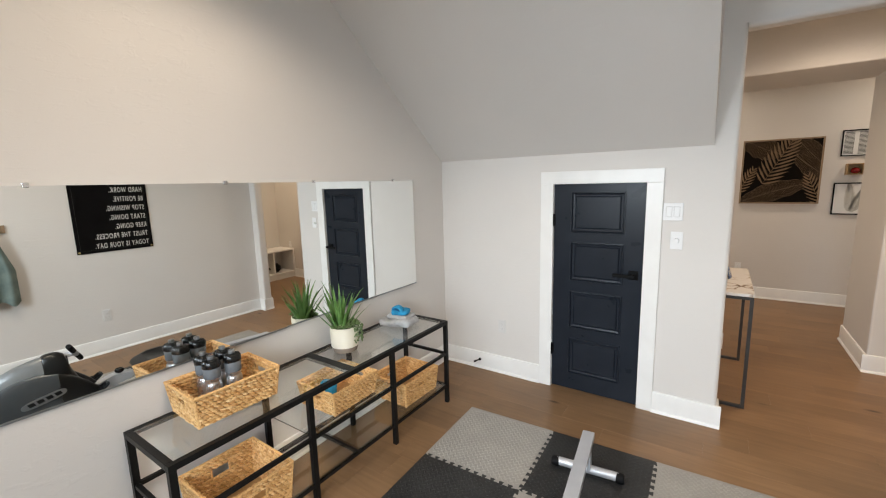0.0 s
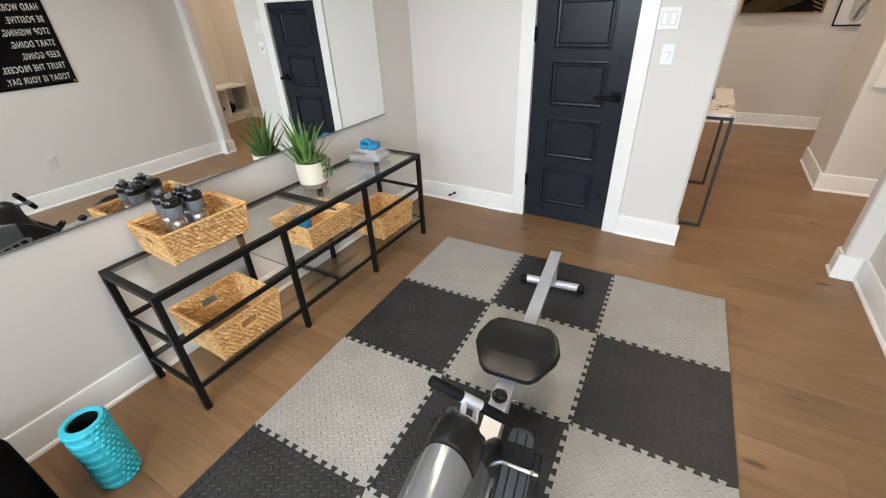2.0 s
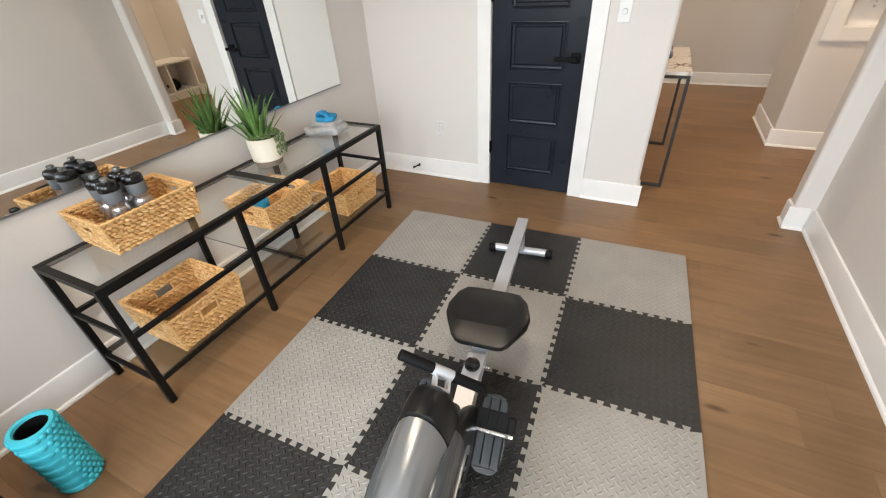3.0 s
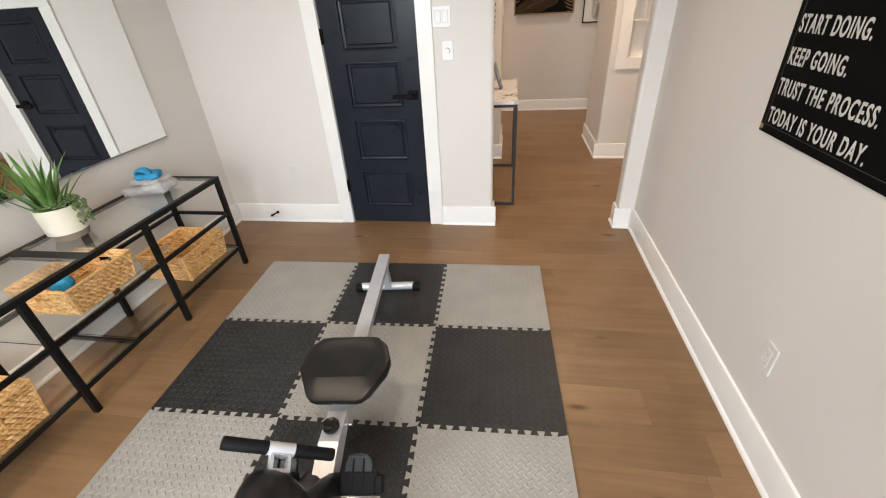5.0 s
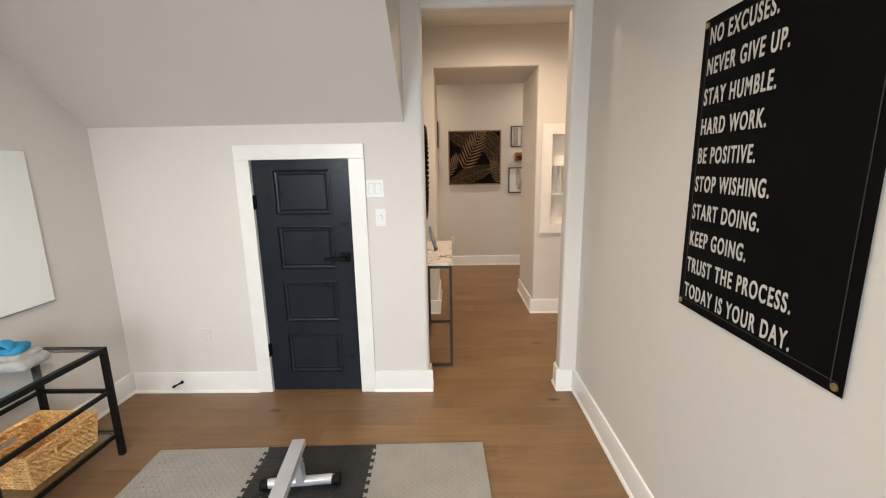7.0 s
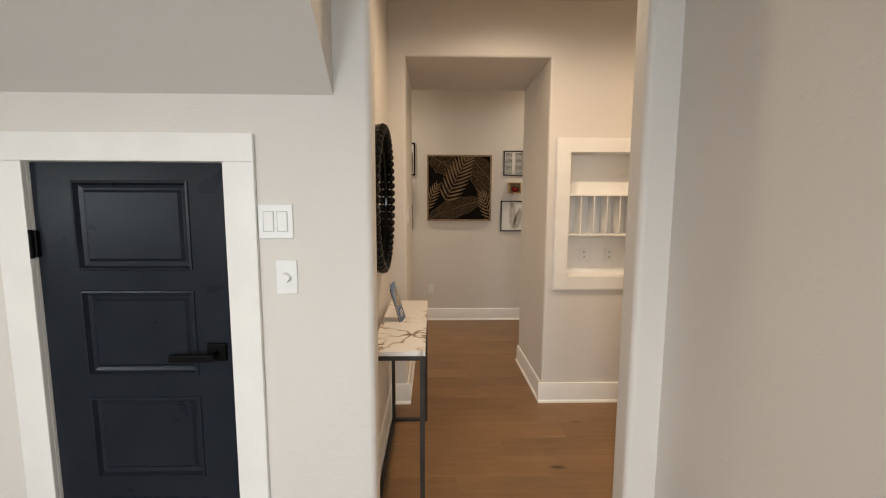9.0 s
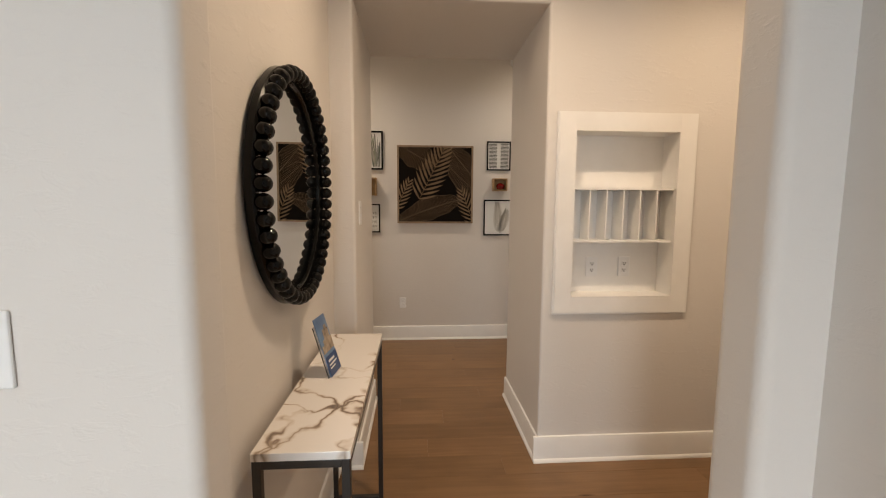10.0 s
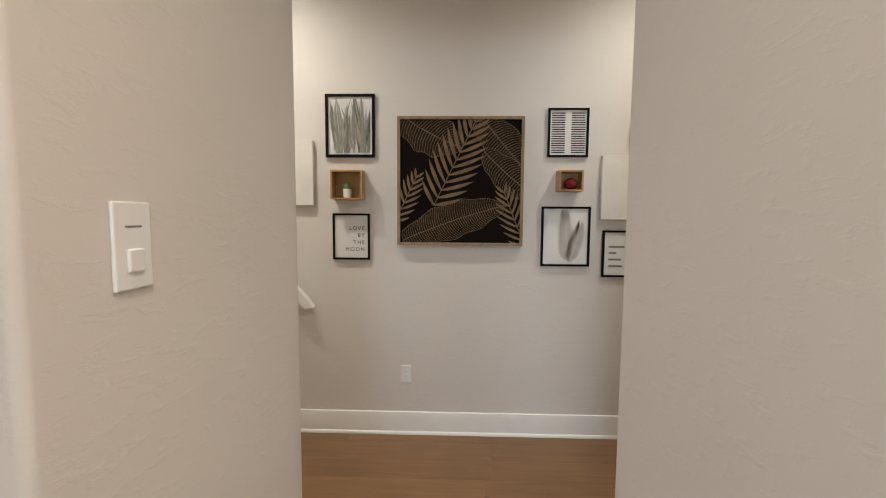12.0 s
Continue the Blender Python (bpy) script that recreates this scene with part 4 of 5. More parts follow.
# ---- black padded cube at the rack's end ----
cube = thing("padded_stool", -1.668, -0.118, 0, "black padded stool against the mirror wall", "stool")
part("cushion", box(bmesh.new(), -0.21, 0.21, -0.19, 0.19, 0.075, 0.34, 0.05, 5), STOOL_CLOTH, cube, smooth=True)
for sx in (-0.15, 0.15):
    for sy in (-0.13, 0.13):
        part("leg", rod(bmesh.new(), (sx, sy, 0), (sx, sy, 0.08), 0.018, 14), MATT_BLACK, cube)

# ---- hanging clothes, caught only in the mirror ----
rail = thing("peg_rail", EAST, 0.40, 1.36, "dark wooden peg rail on the banner wall", "peg rail")
part("board", box(bmesh.new(), -0.018, 0, -0.42, 0.42, -0.035, 0.035, 0.004), ART_FRAME, rail)
for py in (-0.3, 0.0, 0.3):
    part("peg", rod(bmesh.new(), (-0.018, py, 0), (-0.075, py, 0.02), 0.008, 12), MATT_BLACK, rail)
for k, (py, low, lab) in enumerate(((0.68, 0.70, "sage green training top hanging from a peg"), (0.40, 0.62, "grey green towel hanging from a peg"))):
    cl = thing("hanging_towel", EAST - 0.06, py, 0, lab, "towel")
    bm = bmesh.new()
    n, mrows = 26, 14
    sheets = []
    for side in (0, 1):
        grid = []
        for j in range(mrows + 1):
            f = j / mrows
            wdt = 0.05 + 0.15 * min(1, f * 1.8)
            grid.append([bm.verts.new((-0.012 - side * 0.016 - 0.018 * math.sin(i * 0.62 + 0.9 * f + k) * min(1, f * 2 + 0.2), (i / n - 0.5) * 2 * wdt * 0.75, 1.36 - (1.36 - low) * f + 0.025 * math.sin(i * 0.5 + k) * f)) for i in range(n + 1)])
        for p, q in zip(grid, grid[1:]):
            for i in range(n):
                bm.faces.new((p[i], p[i + 1], q[i + 1], q[i]))
    part("cloth", bm, CLOTH_GREEN, cl, smooth=True)

# ---- banner ----
ban = thing("wall_banner", EAST - 0.001, (1.279 + 1.938) / 2, 1.052, "black cloth banner with white motivational lettering", "banner")
BW, BH = 0.659, 0.970
bm = bmesh.new()
cols, rws = 16, 24
grid = [[bm.verts.new((-0.007 - 0.0022 * math.sin(2.2 * i / cols * math.pi + 0.4) * (0.3 + j / rws), (0.5 - i / cols) * BW, j / rws * BH)) for i in range(cols + 1)] for j in range(rws + 1)]
for p, q in zip(grid, grid[1:]):
    for i in range(cols):
        bm.faces.new((p[i], p[i + 1], q[i + 1], q[i]))
bmesh.ops.solidify(bm, geom=bm.faces[:], thickness=0.0018)
part("cloth", bm, POSTER, ban, smooth=True)
LINES = ("NO EXCUSES.", "NEVER GIVE UP.", "STAY HUMBLE.", "HARD WORK.", "BE POSITIVE.", "STOP WISHING.", "START DOING.", "KEEP GOING.", "TRUST THE PROCESS.", "TODAY IS YOUR DAY.")
for k, line in enumerate(LINES):
    me = lettering(line, 0.0715, 0.558, 0.0013, "LEFT", 1.22)
    me.materials.append(LETTER)
    ob = new("lettering", me)
    ob.parent = ban
    zc = 0.920 - k * 0.0940
    ob.matrix_local = Matrix.Translation((-0.0125, BW / 2 - 0.040, zc - 0.032)) @ Matrix(((0, 0, -1, 0), (-1, 0, 0, 0), (0, 1, 0, 0), (0, 0, 0, 1)))
for sy in (-1, 1):
    for zz in (0.018, BH - 0.018):
        bm = bmesh.new()
        lathe(bm, [(0.0035, 0.0), (0.0095, 0.0), (0.0095, 0.002), (0.0065, 0.0035), (0.0035, 0.002)], 20)
        bmesh.ops.transform(bm, matrix=Matrix.Translation((-0.0105, sy * (BW / 2 - 0.018), zz)) @ Matrix.Rotation(-math.pi / 2, 4, "Y"), verts=bm.verts[:])
        part("eyelet", bm, BRASS, ban, "brass eyelet", smooth=True)
for yy in (-BW / 2 + 0.030, BW / 2 - 0.030):
    part("hem_seam", boxes((-0.0112, -0.0102, yy - 0.001, yy + 0.001, 0.01, BH - 0.01)), SEAM, ban)
for zz in (0.030, BH - 0.030):
    part("hem_seam", boxes((-0.0108, -0.0098, -BW / 2 + 0.010, BW / 2 - 0.010, zz - 0.001, zz + 0.001)), SEAM, ban)

# ---- recessed downlights ----
for lx, ly, lz, lp, lc, cone in DOWNLIGHTS:
    dl = thing("recessed_downlight", lx, ly, lz, "round white recessed ceiling downlight, lit", "ceiling light", "recessed downlights")
    part("trim_ring", lathe(bmesh.new(), [(0.052, -0.001), (0.072, -0.001), (0.070, -0.006), (0.055, -0.008), (0.052, -0.004)], 32), TRIM, dl, smooth=True)
    part("diffuser", lathe(bmesh.new(), [(0.051, -0.0015), (0.051, -0.003), (0.001, -0.003)], 32), LAMP_FACE, dl)

# ---- interlocking foam mats ----
MAT_O, MAT_RZ, TILE = Vector((-0.779, 1.893, 0)), 2.0, 0.612


def joint(length, flip):
    """The dovetail line between two mats, as (along, across) pairs from 0 to length."""
    n, d = 11, 0.0100
    step = (length - 0.030) / n
    pts = [(0.0, 0.0)]
    for i in range(n):
        s = 0.015 + i * step
        pts += [(s + step * 0.13, -d), (s + step * 0.00, d), (s + step * 0.60, d), (s + step * 0.47, -d)]
    pts.append((length, 0.0))
    return [(a, -c if flip else c) for a, c in pts]


def mat_tile(col, row, material, label):
    x0, y0 = (col - 1) * TILE, -(row - 1) * TILE
    t = thing("foam_mat", *(MAT_O + Vector(pose(0, 0, 0, 0, 0, MAT_RZ).to_3x3() @ Vector((x0 + TILE / 2, y0 - TILE / 2, 0)))), label, "exercise mat", "interlocking floor mats", MAT_RZ)
    h, pts = TILE / 2, []
    g = 0.0005
    south = joint(TILE, False) if row < 3 else [(0, 0), (TILE, 0)]
    east = joint(TILE, True) if col < 2 else [(0, 0), (TILE, 0)]
    north = joint(TILE, False) if row > 0 else [(0, 0), (TILE, 0)]
    west = joint(TILE, True) if col > 0 else [(0, 0), (TILE, 0)]
    pts += [(-h + a, -h + c + g) for a, c in south[:-1]]
    pts += [(h + c - g, -h + a) for a, c in east[:-1]]
    pts += [(-h + a, h + c - g) for a, c in north[::-1][:-1]]
    pts += [(-h + c + g, -h + a) for a, c in west[::-1][:-1]]
    bm = prism(bmesh.new(), pts, "z", 0.0005, 0.012)
    part("mat_base", bm, material, t)
    bm = bmesh.new()
    n = 34
    for i in range(n):
        for j in range(i % 2, n, 2):
            cx, cy = -h + 0.024 + (TILE - 0.048) * i / (n - 1), -h + 0.024 + (TILE - 0.048) * j / (n - 1)
            a = radians(45 if i % 2 else -45)
            ux, uy = math.cos(a) * 0.0125, math.sin(a) * 0.0125
            vx, vy = -math.sin(a) * 0.0050, math.cos(a) * 0.0050
            ring = [bm.verts.new((cx + p * ux + q * vx, cy + p * uy + q * vy, 0.0119)) for p, q in ((-1, 0), (-0.4, -1), (0.4, -1), (1, 0), (0.4, 1), (-0.4, 1))]
            tp = [bm.verts.new((cx + p * ux * 0.75 + q * vx * 0.30, cy + p * uy * 0.75 + q * vy * 0.30, 0.0144)) for p, q in ((-1, 0), (-0.4, -1), (0.4, -1), (1, 0), (0.4, 1), (-0.4, 1))]
            bm.faces.new(tp)
            for k in range(6):
                bm.faces.new((ring[k], ring[(k + 1) % 6], tp[(k + 1) % 6], tp[k]))
    part("tread", bm, material, t, kind="stuff")


for row in range(4):
    for col in range(3):
        grey = (row + col) % 2 == 0
        mat_tile(col, row, FOAM_GREY if grey else FOAM_BLACK, "grey foam floor mat with raised tread pattern" if grey else "charcoal foam floor mat with raised tread pattern")

# ---- rowing machine: local x runs from the tail to the nose, y to the far side from the mirror ----
FLOOR_MAT = 0.0152
row_m = thing("rowing_machine", -0.505, 2.215, FLOOR_MAT, "silver and black rowing machine on the foam mats", "rowing machine", rz=-83.4)


def ring_loft(bm, sections, power=3.0, seg=28):
    """Loft rounded sections (s, half width, bottom, top) along local x."""
    rings = []
    for s, w, z0, z1 in sections:
        ring = []
        for i in range(seg):
            a = 2 * math.pi * i / seg
            c, sn = math.cos(a), math.sin(a)
            px = math.copysign(abs(c) ** (2 / power), c) * w
            pz = math.copysign(abs(sn) ** (2 / power), sn)
            ring.append(bm.verts.new((s, px, (z0 + z1) / 2 + pz * (z1 - z0) / 2)))
        rings.append(ring)
    for p, q in zip(rings, rings[1:]):
        for i in range(seg):
            bm.faces.new((p[i], p[(i + 1) % seg], q[(i + 1) % seg], q[i]))
    bm.faces.new(rings[0][::-1])
    bm.faces.new(rings[-1])
    return bm


tail = part("tail_foot", rod(bmesh.new(), (0.012, -0.165, 0.035), (0.012, 0.165, 0.035), 0.0235, 24), STEEL, row_m, "pale grey steel stabiliser tube", smooth=True)
for sg in (-1, 1):
    part("end_cap", lathe(bmesh.new(), [(0.0265, 0), (0.0285, 0.004), (0.0285, 0.034), (0.024, 0.042)], 24), RUBBER, tail, "black rubber cap", smooth=True).matrix_local = Matrix.Translation((0.012, sg * 0.152, 0.030)) @ Matrix.Rotation(-sg * math.pi / 2, 4, "X")
bm = prism(bmesh.new(), [(-0.006, 0.050), (0.050, 0.050), (0.080, 0.215), (0.020, 0.215)], "y", -0.012, 0.022)
part("tail_post", bm, STEEL, row_m)
bm = bmesh.new()
for bz in (0.17, 0.195):
    rod(bm, (0.045, 0.020, bz), (0.045, 0.030, bz), 0.007, 10)
part("bolts", bm, CHROME, row_m)
part("seat_rail", prism(bmesh.new(), [(-0.02, 0.210), (-0.02, 0.245), (1.16, 0.262), (1.16, 0.225)], "y", -0.031, 0.031), STEEL, row_m, "pale grey steel rail")
bm = prism(bmesh.new(), [(1.080, 0.222), (1.080, 0.268), (1.20, 0.272), (1.31, 0.238), (1.40, 0.19), (1.40, 0.14), (1.25, 0.18)], "y", -0.034, 0.034)
bracket = part("rail_bracket", bm, STEEL, row_m)
part("knob", lathe(bmesh.new(), [(0.012, 0), (0.012, 0.010), (0.026, 0.012), (0.029, 0.018), (0.029, 0.030), (0.024, 0.038), (0.016, 0.034)], 24), GLOSS_BLACK, bracket, "black adjustment knob", smooth=True).matrix_local = Matrix.Translation((1.155, 0.0, 0.268))
part("lock_pin", rod(bmesh.new(), (1.12, 0.034, 0.248), (1.12, 0.060, 0.248), 0.006, 12), CHROME, bracket)
# seat
SEAT = [(0.795, 0.080), (0.800, 0.112), (0.830, 0.145), (0.900, 0.166), (0.945, 0.160), (1.040, 0.112), (1.062, 0.090), (1.068, 0.070)]
outline = [(s, w) for s, w in SEAT] + [(s, -w) for s, w in SEAT[::-1]]
bm = bmesh.new()
levels = [(0.88, 0.285), (0.97, 0.292), (1.0, 0.305), (1.0, 0.325), (0.97, 0.338), (0.90, 0.344), (0.78, 0.340), (0.70, 0.333)]
rings = []
for k, z in levels:
    ring = []
    for st, w in outline:
        x, y, h = 0.93 + (st - 0.93) * k, w * k, z
        if z > 0.32:
            h -= 0.026 * max(0.0, (st - 1.0) / 0.07)
            h += 0.016 * max(0.0, (0.86 - st) / 0.065)
        if k < 0.80 and x > 0.985:
            x, y, h = 0.985, y * 1.10, z + 0.002
        ring.append(bm.verts.new((x, y, h)))
    rings.append(ring)
for p, q in zip(rings, rings[1:]):
    for i in range(len(p)):
        bm.faces.new((p[i], p[(i + 1) % len(p)], q[(i + 1) % len(p)], q[i]))
bm.faces.new(rings[0][::-1])
bm.faces.new(rings[-1])
for v in bm.verts:
    v.co.x, v.co.y = 0.93 + (v.co.x - 0.93) * 1.05, v.co.y * 1.05
seat = part("seat", bm, VINYL, row_m, "black moulded vinyl seat", smooth=True)
bm = bmesh.new()
for k in range(9):
    s = 0.826 + 0.0075 * k
    box(bm, s, s + 0.003, -0.095 - 0.001 * k, 0.095 + 0.001 * k, 0.330, 0.3345 + 0.012 * max(0.0, (0.86 - s) / 0.065))
part("ribs", bm, RUBBER, seat)
part("seat_carriage", box(bmesh.new(), 0.86, 1.0, -0.045, 0.045, 0.205, 0.288, 0.006), RUBBER, row_m)
# housing: (s, half width, bottom, top)
SHELL = [(2.08, 0.020, 0.080, 0.15), (2.05, 0.048, 0.065, 0.22), (1.98, 0.066, 0.060, 0.325), (1.90, 0.074, 0.060, 0.405), (1.80, 0.080, 0.060, 0.472), (1.70, 0.084, 0.060, 0.515), (1.62, 0.088, 0.065, 0.538), (1.560, 0.089, 0.070, 0.548)]
CAP = [(1.560, 0.0885, 0.072, 0.5475), (1.555, 0.0865, 0.075, 0.556), (1.51, 0.085, 0.078, 0.562), (1.475, 0.083, 0.085, 0.556), (1.452, 0.080, 0.095, 0.540), (1.436, 0.074, 0.105, 0.500), (1.425, 0.066, 0.115, 0.440), (1.39, 0.054, 0.125, 0.340), (1.33, 0.045, 0.135, 0.270), (1.26, 0.036, 0.150, 0.215)]
SIDE = -0.036
shell = part("flywheel_housing", ring_loft(bmesh.new(), SHELL, 2.3), SILVER, row_m, "silver painted housing", smooth=True)
shell.location.y = SIDE
cap = part("housing_cap", ring_loft(bmesh.new(), CAP, 2.6), CAP_BLACK, row_m, "black plastic cap", smooth=True)
cap.location.y = SIDE
part("seam", ring_loft(bmesh.new(), [(1.5630, 0.0897, 0.069, 0.5486), (1.5585, 0.0897, 0.069, 0.5492)], 2.3), RUBBER, shell)
part("nose_seam", ring_loft(bmesh.new(), [(1.8420, 0.0776, 0.059, 0.4472), (1.8390, 0.0778, 0.059, 0.4492)], 2.3), FLANK, shell)
# bulging side pods: (s, half thickness, bottom, top)
POD = [(2.03, 0.012, 0.075, 0.19), (1.98, 0.022, 0.065, 0.265), (1.90, 0.030, 0.062, 0.340), (1.80, 0.035, 0.062, 0.400), (1.70, 0.038, 0.062, 0.440), (1.60, 0.038, 0.065, 0.450), (1.50, 0.037, 0.070, 0.430), (1.42, 0.034, 0.080, 0.385), (1.35, 0.029, 0.100, 0.320), (1.30, 0.022, 0.125, 0.260), (1.265, 0.010, 0.150, 0.205)]
for sg in (-1, 1):
    pod = part("side_pod", ring_loft(bmesh.new(), POD[:7], 2.7), FLANK, row_m, "glossy grey side cover", smooth=True)
    pod.location.y = SIDE + sg * 0.072
    fairing = part("rear_fairing", ring_loft(bmesh.new(), [(1.4995, 0.0372, 0.069, 0.4315)] + POD[7:], 2.7), CAP_BLACK, row_m, "black rear fairing", smooth=True)
    fairing.location.y = SIDE + sg * 0.072
    yo = sg * 0.0385
    bm = bmesh.new()
    ring = []
    for k in range(32):
        a = 2 * math.pi * k / 32
        c, sn = math.cos(a), math.sin(a)
        u, v = math.copysign(abs(c) ** 0.6, c) * 0.118, math.copysign(abs(sn) ** 0.8, sn) * 0.027
        ring.append((1.585 + u * 0.975 + v * 0.22, 0.285 - u * 0.22 + v * 0.975))
    prism(bm, ring, "y", yo - sg * 0.012, yo + sg * 0.0035)
    vent = part("side_vent", bm, SILVER, pod, "bright oval vent surround", smooth=True)
    bm = bmesh.new()
    for k in range(4):
        s = 1.495 + 0.045 * k
        z = 0.285 - 0.22 * (s + 0.012 - 1.585)
        prism(bm, [(s - 0.004, z - 0.008), (s + 0.028, z - 0.015), (s + 0.040, z + 0.008), (s + 0.008, z + 0.015)], "y", yo, yo + sg * 0.0048)
    part("vent_slots", bm, RUBBER, vent)
    for k in range(3):
        s = 1.80 + 0.045 * k
        z = 0.250 - 0.030 * k
        part("flash_mark", prism(bmesh.new(), [(s, z), (s + 0.030, z - 0.012), (s + 0.030, z - 0.018), (s, z - 0.006)], "y", yo - sg * (0.010 + 0.004 * k), yo + sg * (0.0005 - 0.004 * k)), STEEL, pod)
part("main_beam", box(bmesh.new(), 1.30, 2.02, -0.030, 0.030, 0.050, 0.110, 0.004), STEEL, row_m)
nose = part("nose_foot", rod(bmesh.new(), (1.93, -0.20, 0.030), (1.93, 0.20, 0.030), 0.0235, 24), STEEL, row_m, smooth=True)
for sg in (-1, 1):
    part("end_cap", lathe(bmesh.new(), [(0.0265, 0), (0.0285, 0.004), (0.0285, 0.034), (0.024, 0.042)], 24), RUBBER, nose, smooth=True).matrix_local = Matrix.Translation((1.93, sg * 0.19, 0.0285)) @ Matrix.Rotation(-sg * math.pi / 2, 4, "X")
# handle bar
A, B = Vector((1.425, -0.140, 0.607)), Vector((1.350, 0.088, 0.435))
axis = (B - A).normalized()
fore = (Vector((1, 0, 0)) - axis * axis.x).normalized()
hb = Matrix.Identity(4)
for col, vec in enumerate((fore, axis, fore.cross(axis), (A + B) / 2)):
    for rw in range(3):
        hb[rw][col] = vec[rw]
GRIP = (B - A).length / 2
grip = part("handle_bar", rod(bmesh.new(), (0, -0.034, 0), (0, 0.034, 0), 0.0175, 20), STEEL, row_m, "steel handle centre", smooth=True)
grip.matrix_local = hb
for sg in (-1, 1):
    g = part("foam_grip", lathe(bmesh.new(), [(0.012, 0), (0.0168, 0.002), (0.0168, GRIP - 0.040), (0.0155, GRIP - 0.035), (0.007, GRIP - 0.034), (0.006, GRIP - 0.037)], 20), RUBBER, grip, "black foam grip", smooth=True)
    g.matrix_local = Matrix.Translation((0, sg * 0.033, 0)) @ Matrix.Rotation(-sg * math.pi / 2, 4, "X")
bm = slab_with_hole(bmesh.new(), "z", -0.012, 0.010, (0.010, 0.062, -0.026, 0.026), (0.019, 0.053, -0.018, 0.018))
part("strap_bracket", bm, STEEL, grip)
part("strap", boxes((0.046, 0.051, -0.014, 0.014, -0.060, -0.004)), RUBBER, grip)
# pedals on an axle
part("pedal_axle", rod(bmesh.new(), (1.350, -0.195, 0.2105), (1.350, 0.190, 0.2105), 0.0085, 16), CHROME, row_m, "chrome pedal axle", smooth=True)
for sg in (-1, 1):
    pm = Matrix.Translation((1.342, sg * 0.122 - 0.008, 0.192)) @ Matrix.Rotation(radians(35), 4, "Y")
    out = []
    for k in range(32):
        a = 2 * math.pi * k / 32
        c, sn = math.cos(a), math.sin(a)
        out.append((math.copysign(abs(c) ** 0.55, c) * 0.128, math.copysign(abs(sn) ** 0.62, sn) * 0.052))
    pedal = part("pedal", prism(bmesh.new(), [(u, v * (0.94 if u < 0 else 1.04)) for u, v in out], "z", 0.002, 0.012), PEDAL, row_m, "smoky grey ribbed foot pedal")
    pedal.matrix_local = pm
    for yy in (-0.045, -0.0165, 0.0165, 0.045):
        part("tread_rib", box(bmesh.new(), -0.112, 0.100, yy - 0.0024, yy + 0.0024, 0.0115, 0.0200 if abs(yy) < 0.03 else 0.0165, 0.001), RUBBER, pedal)
    for xx in (-0.118, 0.112):
        part("end_lip", box(bmesh.new(), xx - 0.004, xx + 0.004, -0.034, 0.034, 0.0115, 0.0190, 0.002), PEDAL, pedal)
    for xx, yy in ((0.085, -0.028), (0.085, 0.028), (0.052, 0.0), (-0.092, 0.0)):
        part("stud", rod(bmesh.new(), (xx, yy, 0.0115), (xx, yy, 0.0150), 0.0055, 12), PEDAL, pedal)
    part("foot_strap", box(bmesh.new(), -0.075, -0.012, -0.054, 0.054, 0.0118, 0.0170, 0.002), RUBBER, pedal)
    part("strap_tail", box(bmesh.new(), -0.066, -0.014, sg * 0.066 - 0.014, sg * 0.066 + 0.014, -0.024, 0.018, 0.006), RUBBER, pedal)
    part("axle_nut", rod(bmesh.new(), (1.350, sg * 0.172 - 0.008, 0.2105), (1.350, sg * 0.186 - 0.008, 0.2105), 0.0140, 6), CHROME, row_m)

# ---- marble console table in the hall ----
CX, CY0, CY1, CZ = 0.262, 3.485, 4.452, 0.850
con = thing("marble_console_table", HALL_W + 0.030, CY0, 0, "narrow console table, veined white marble on dark steel", "console table")
W, L = CX - con.location.x, CY1 - CY0
part("marble_top", box(bmesh.new(), 0, W, 0, L, CZ - 0.022, CZ, 0.002), MARBLE, con, "white marble top with brown veins")
q = 0.022
for xx in (0.002, W - q - 0.002):
    for yy in (0.002, L - q - 0.002):
        part("leg", box(bmesh.new(), xx, xx + q, yy, yy + q, 0, CZ - 0.022, 0.0015), BROWN_METAL, con)
    part("apron_rail", box(bmesh.new(), xx, xx + q, q + 0.002, L - q - 0.002, CZ - 0.022 - q, CZ - 0.0225, 0.0015), BROWN_METAL, con)
for yy in (0.002, L - q - 0.002):
    part("apron_rail", box(bmesh.new(), q + 0.002, W - q - 0.002, yy, yy + q, CZ - 0.022 - q, CZ - 0.0225, 0.0015), BROWN_METAL, con)
    part("foot_rail", box(bmesh.new(), q + 0.002, W - q - 0.002, yy, yy + q, 0.0, q, 0.0015), BROWN_METAL, con)
part("foot_rail", box(bmesh.new(), 0.002, q + 0.002, q + 0.002, L - q - 0.002, 0.0, q, 0.0015), BROWN_METAL, con)

# brochure in an acrylic stand
br = thing("brochure_stand", 0.130, 3.985, CZ + 0.0005, "leaning blue brochure in a clear acrylic stand", "brochure", rz=83)
tilt = Matrix.Rotation(radians(-17), 4, "X")
holder = part("holder", boxes((-0.058, 0.058, 0.004, 0.007, 0.0, 0.19), (-0.058, 0.058, 0.007, 0.055, 0.0, 0.003)), CLEAR, br, "clear acrylic holder")
holder.visible_shadow = False
leaf_m = Matrix.Translation((0, 0.002, 0.002)) @ tilt
pg = part("sheet", boxes((-0.052, 0.052, -0.004, 0.0, 0.0, 0.215)), BROCHURE, br, "printed sky-blue photo sheet")
pg.matrix_local = leaf_m
holder.matrix_local = leaf_m
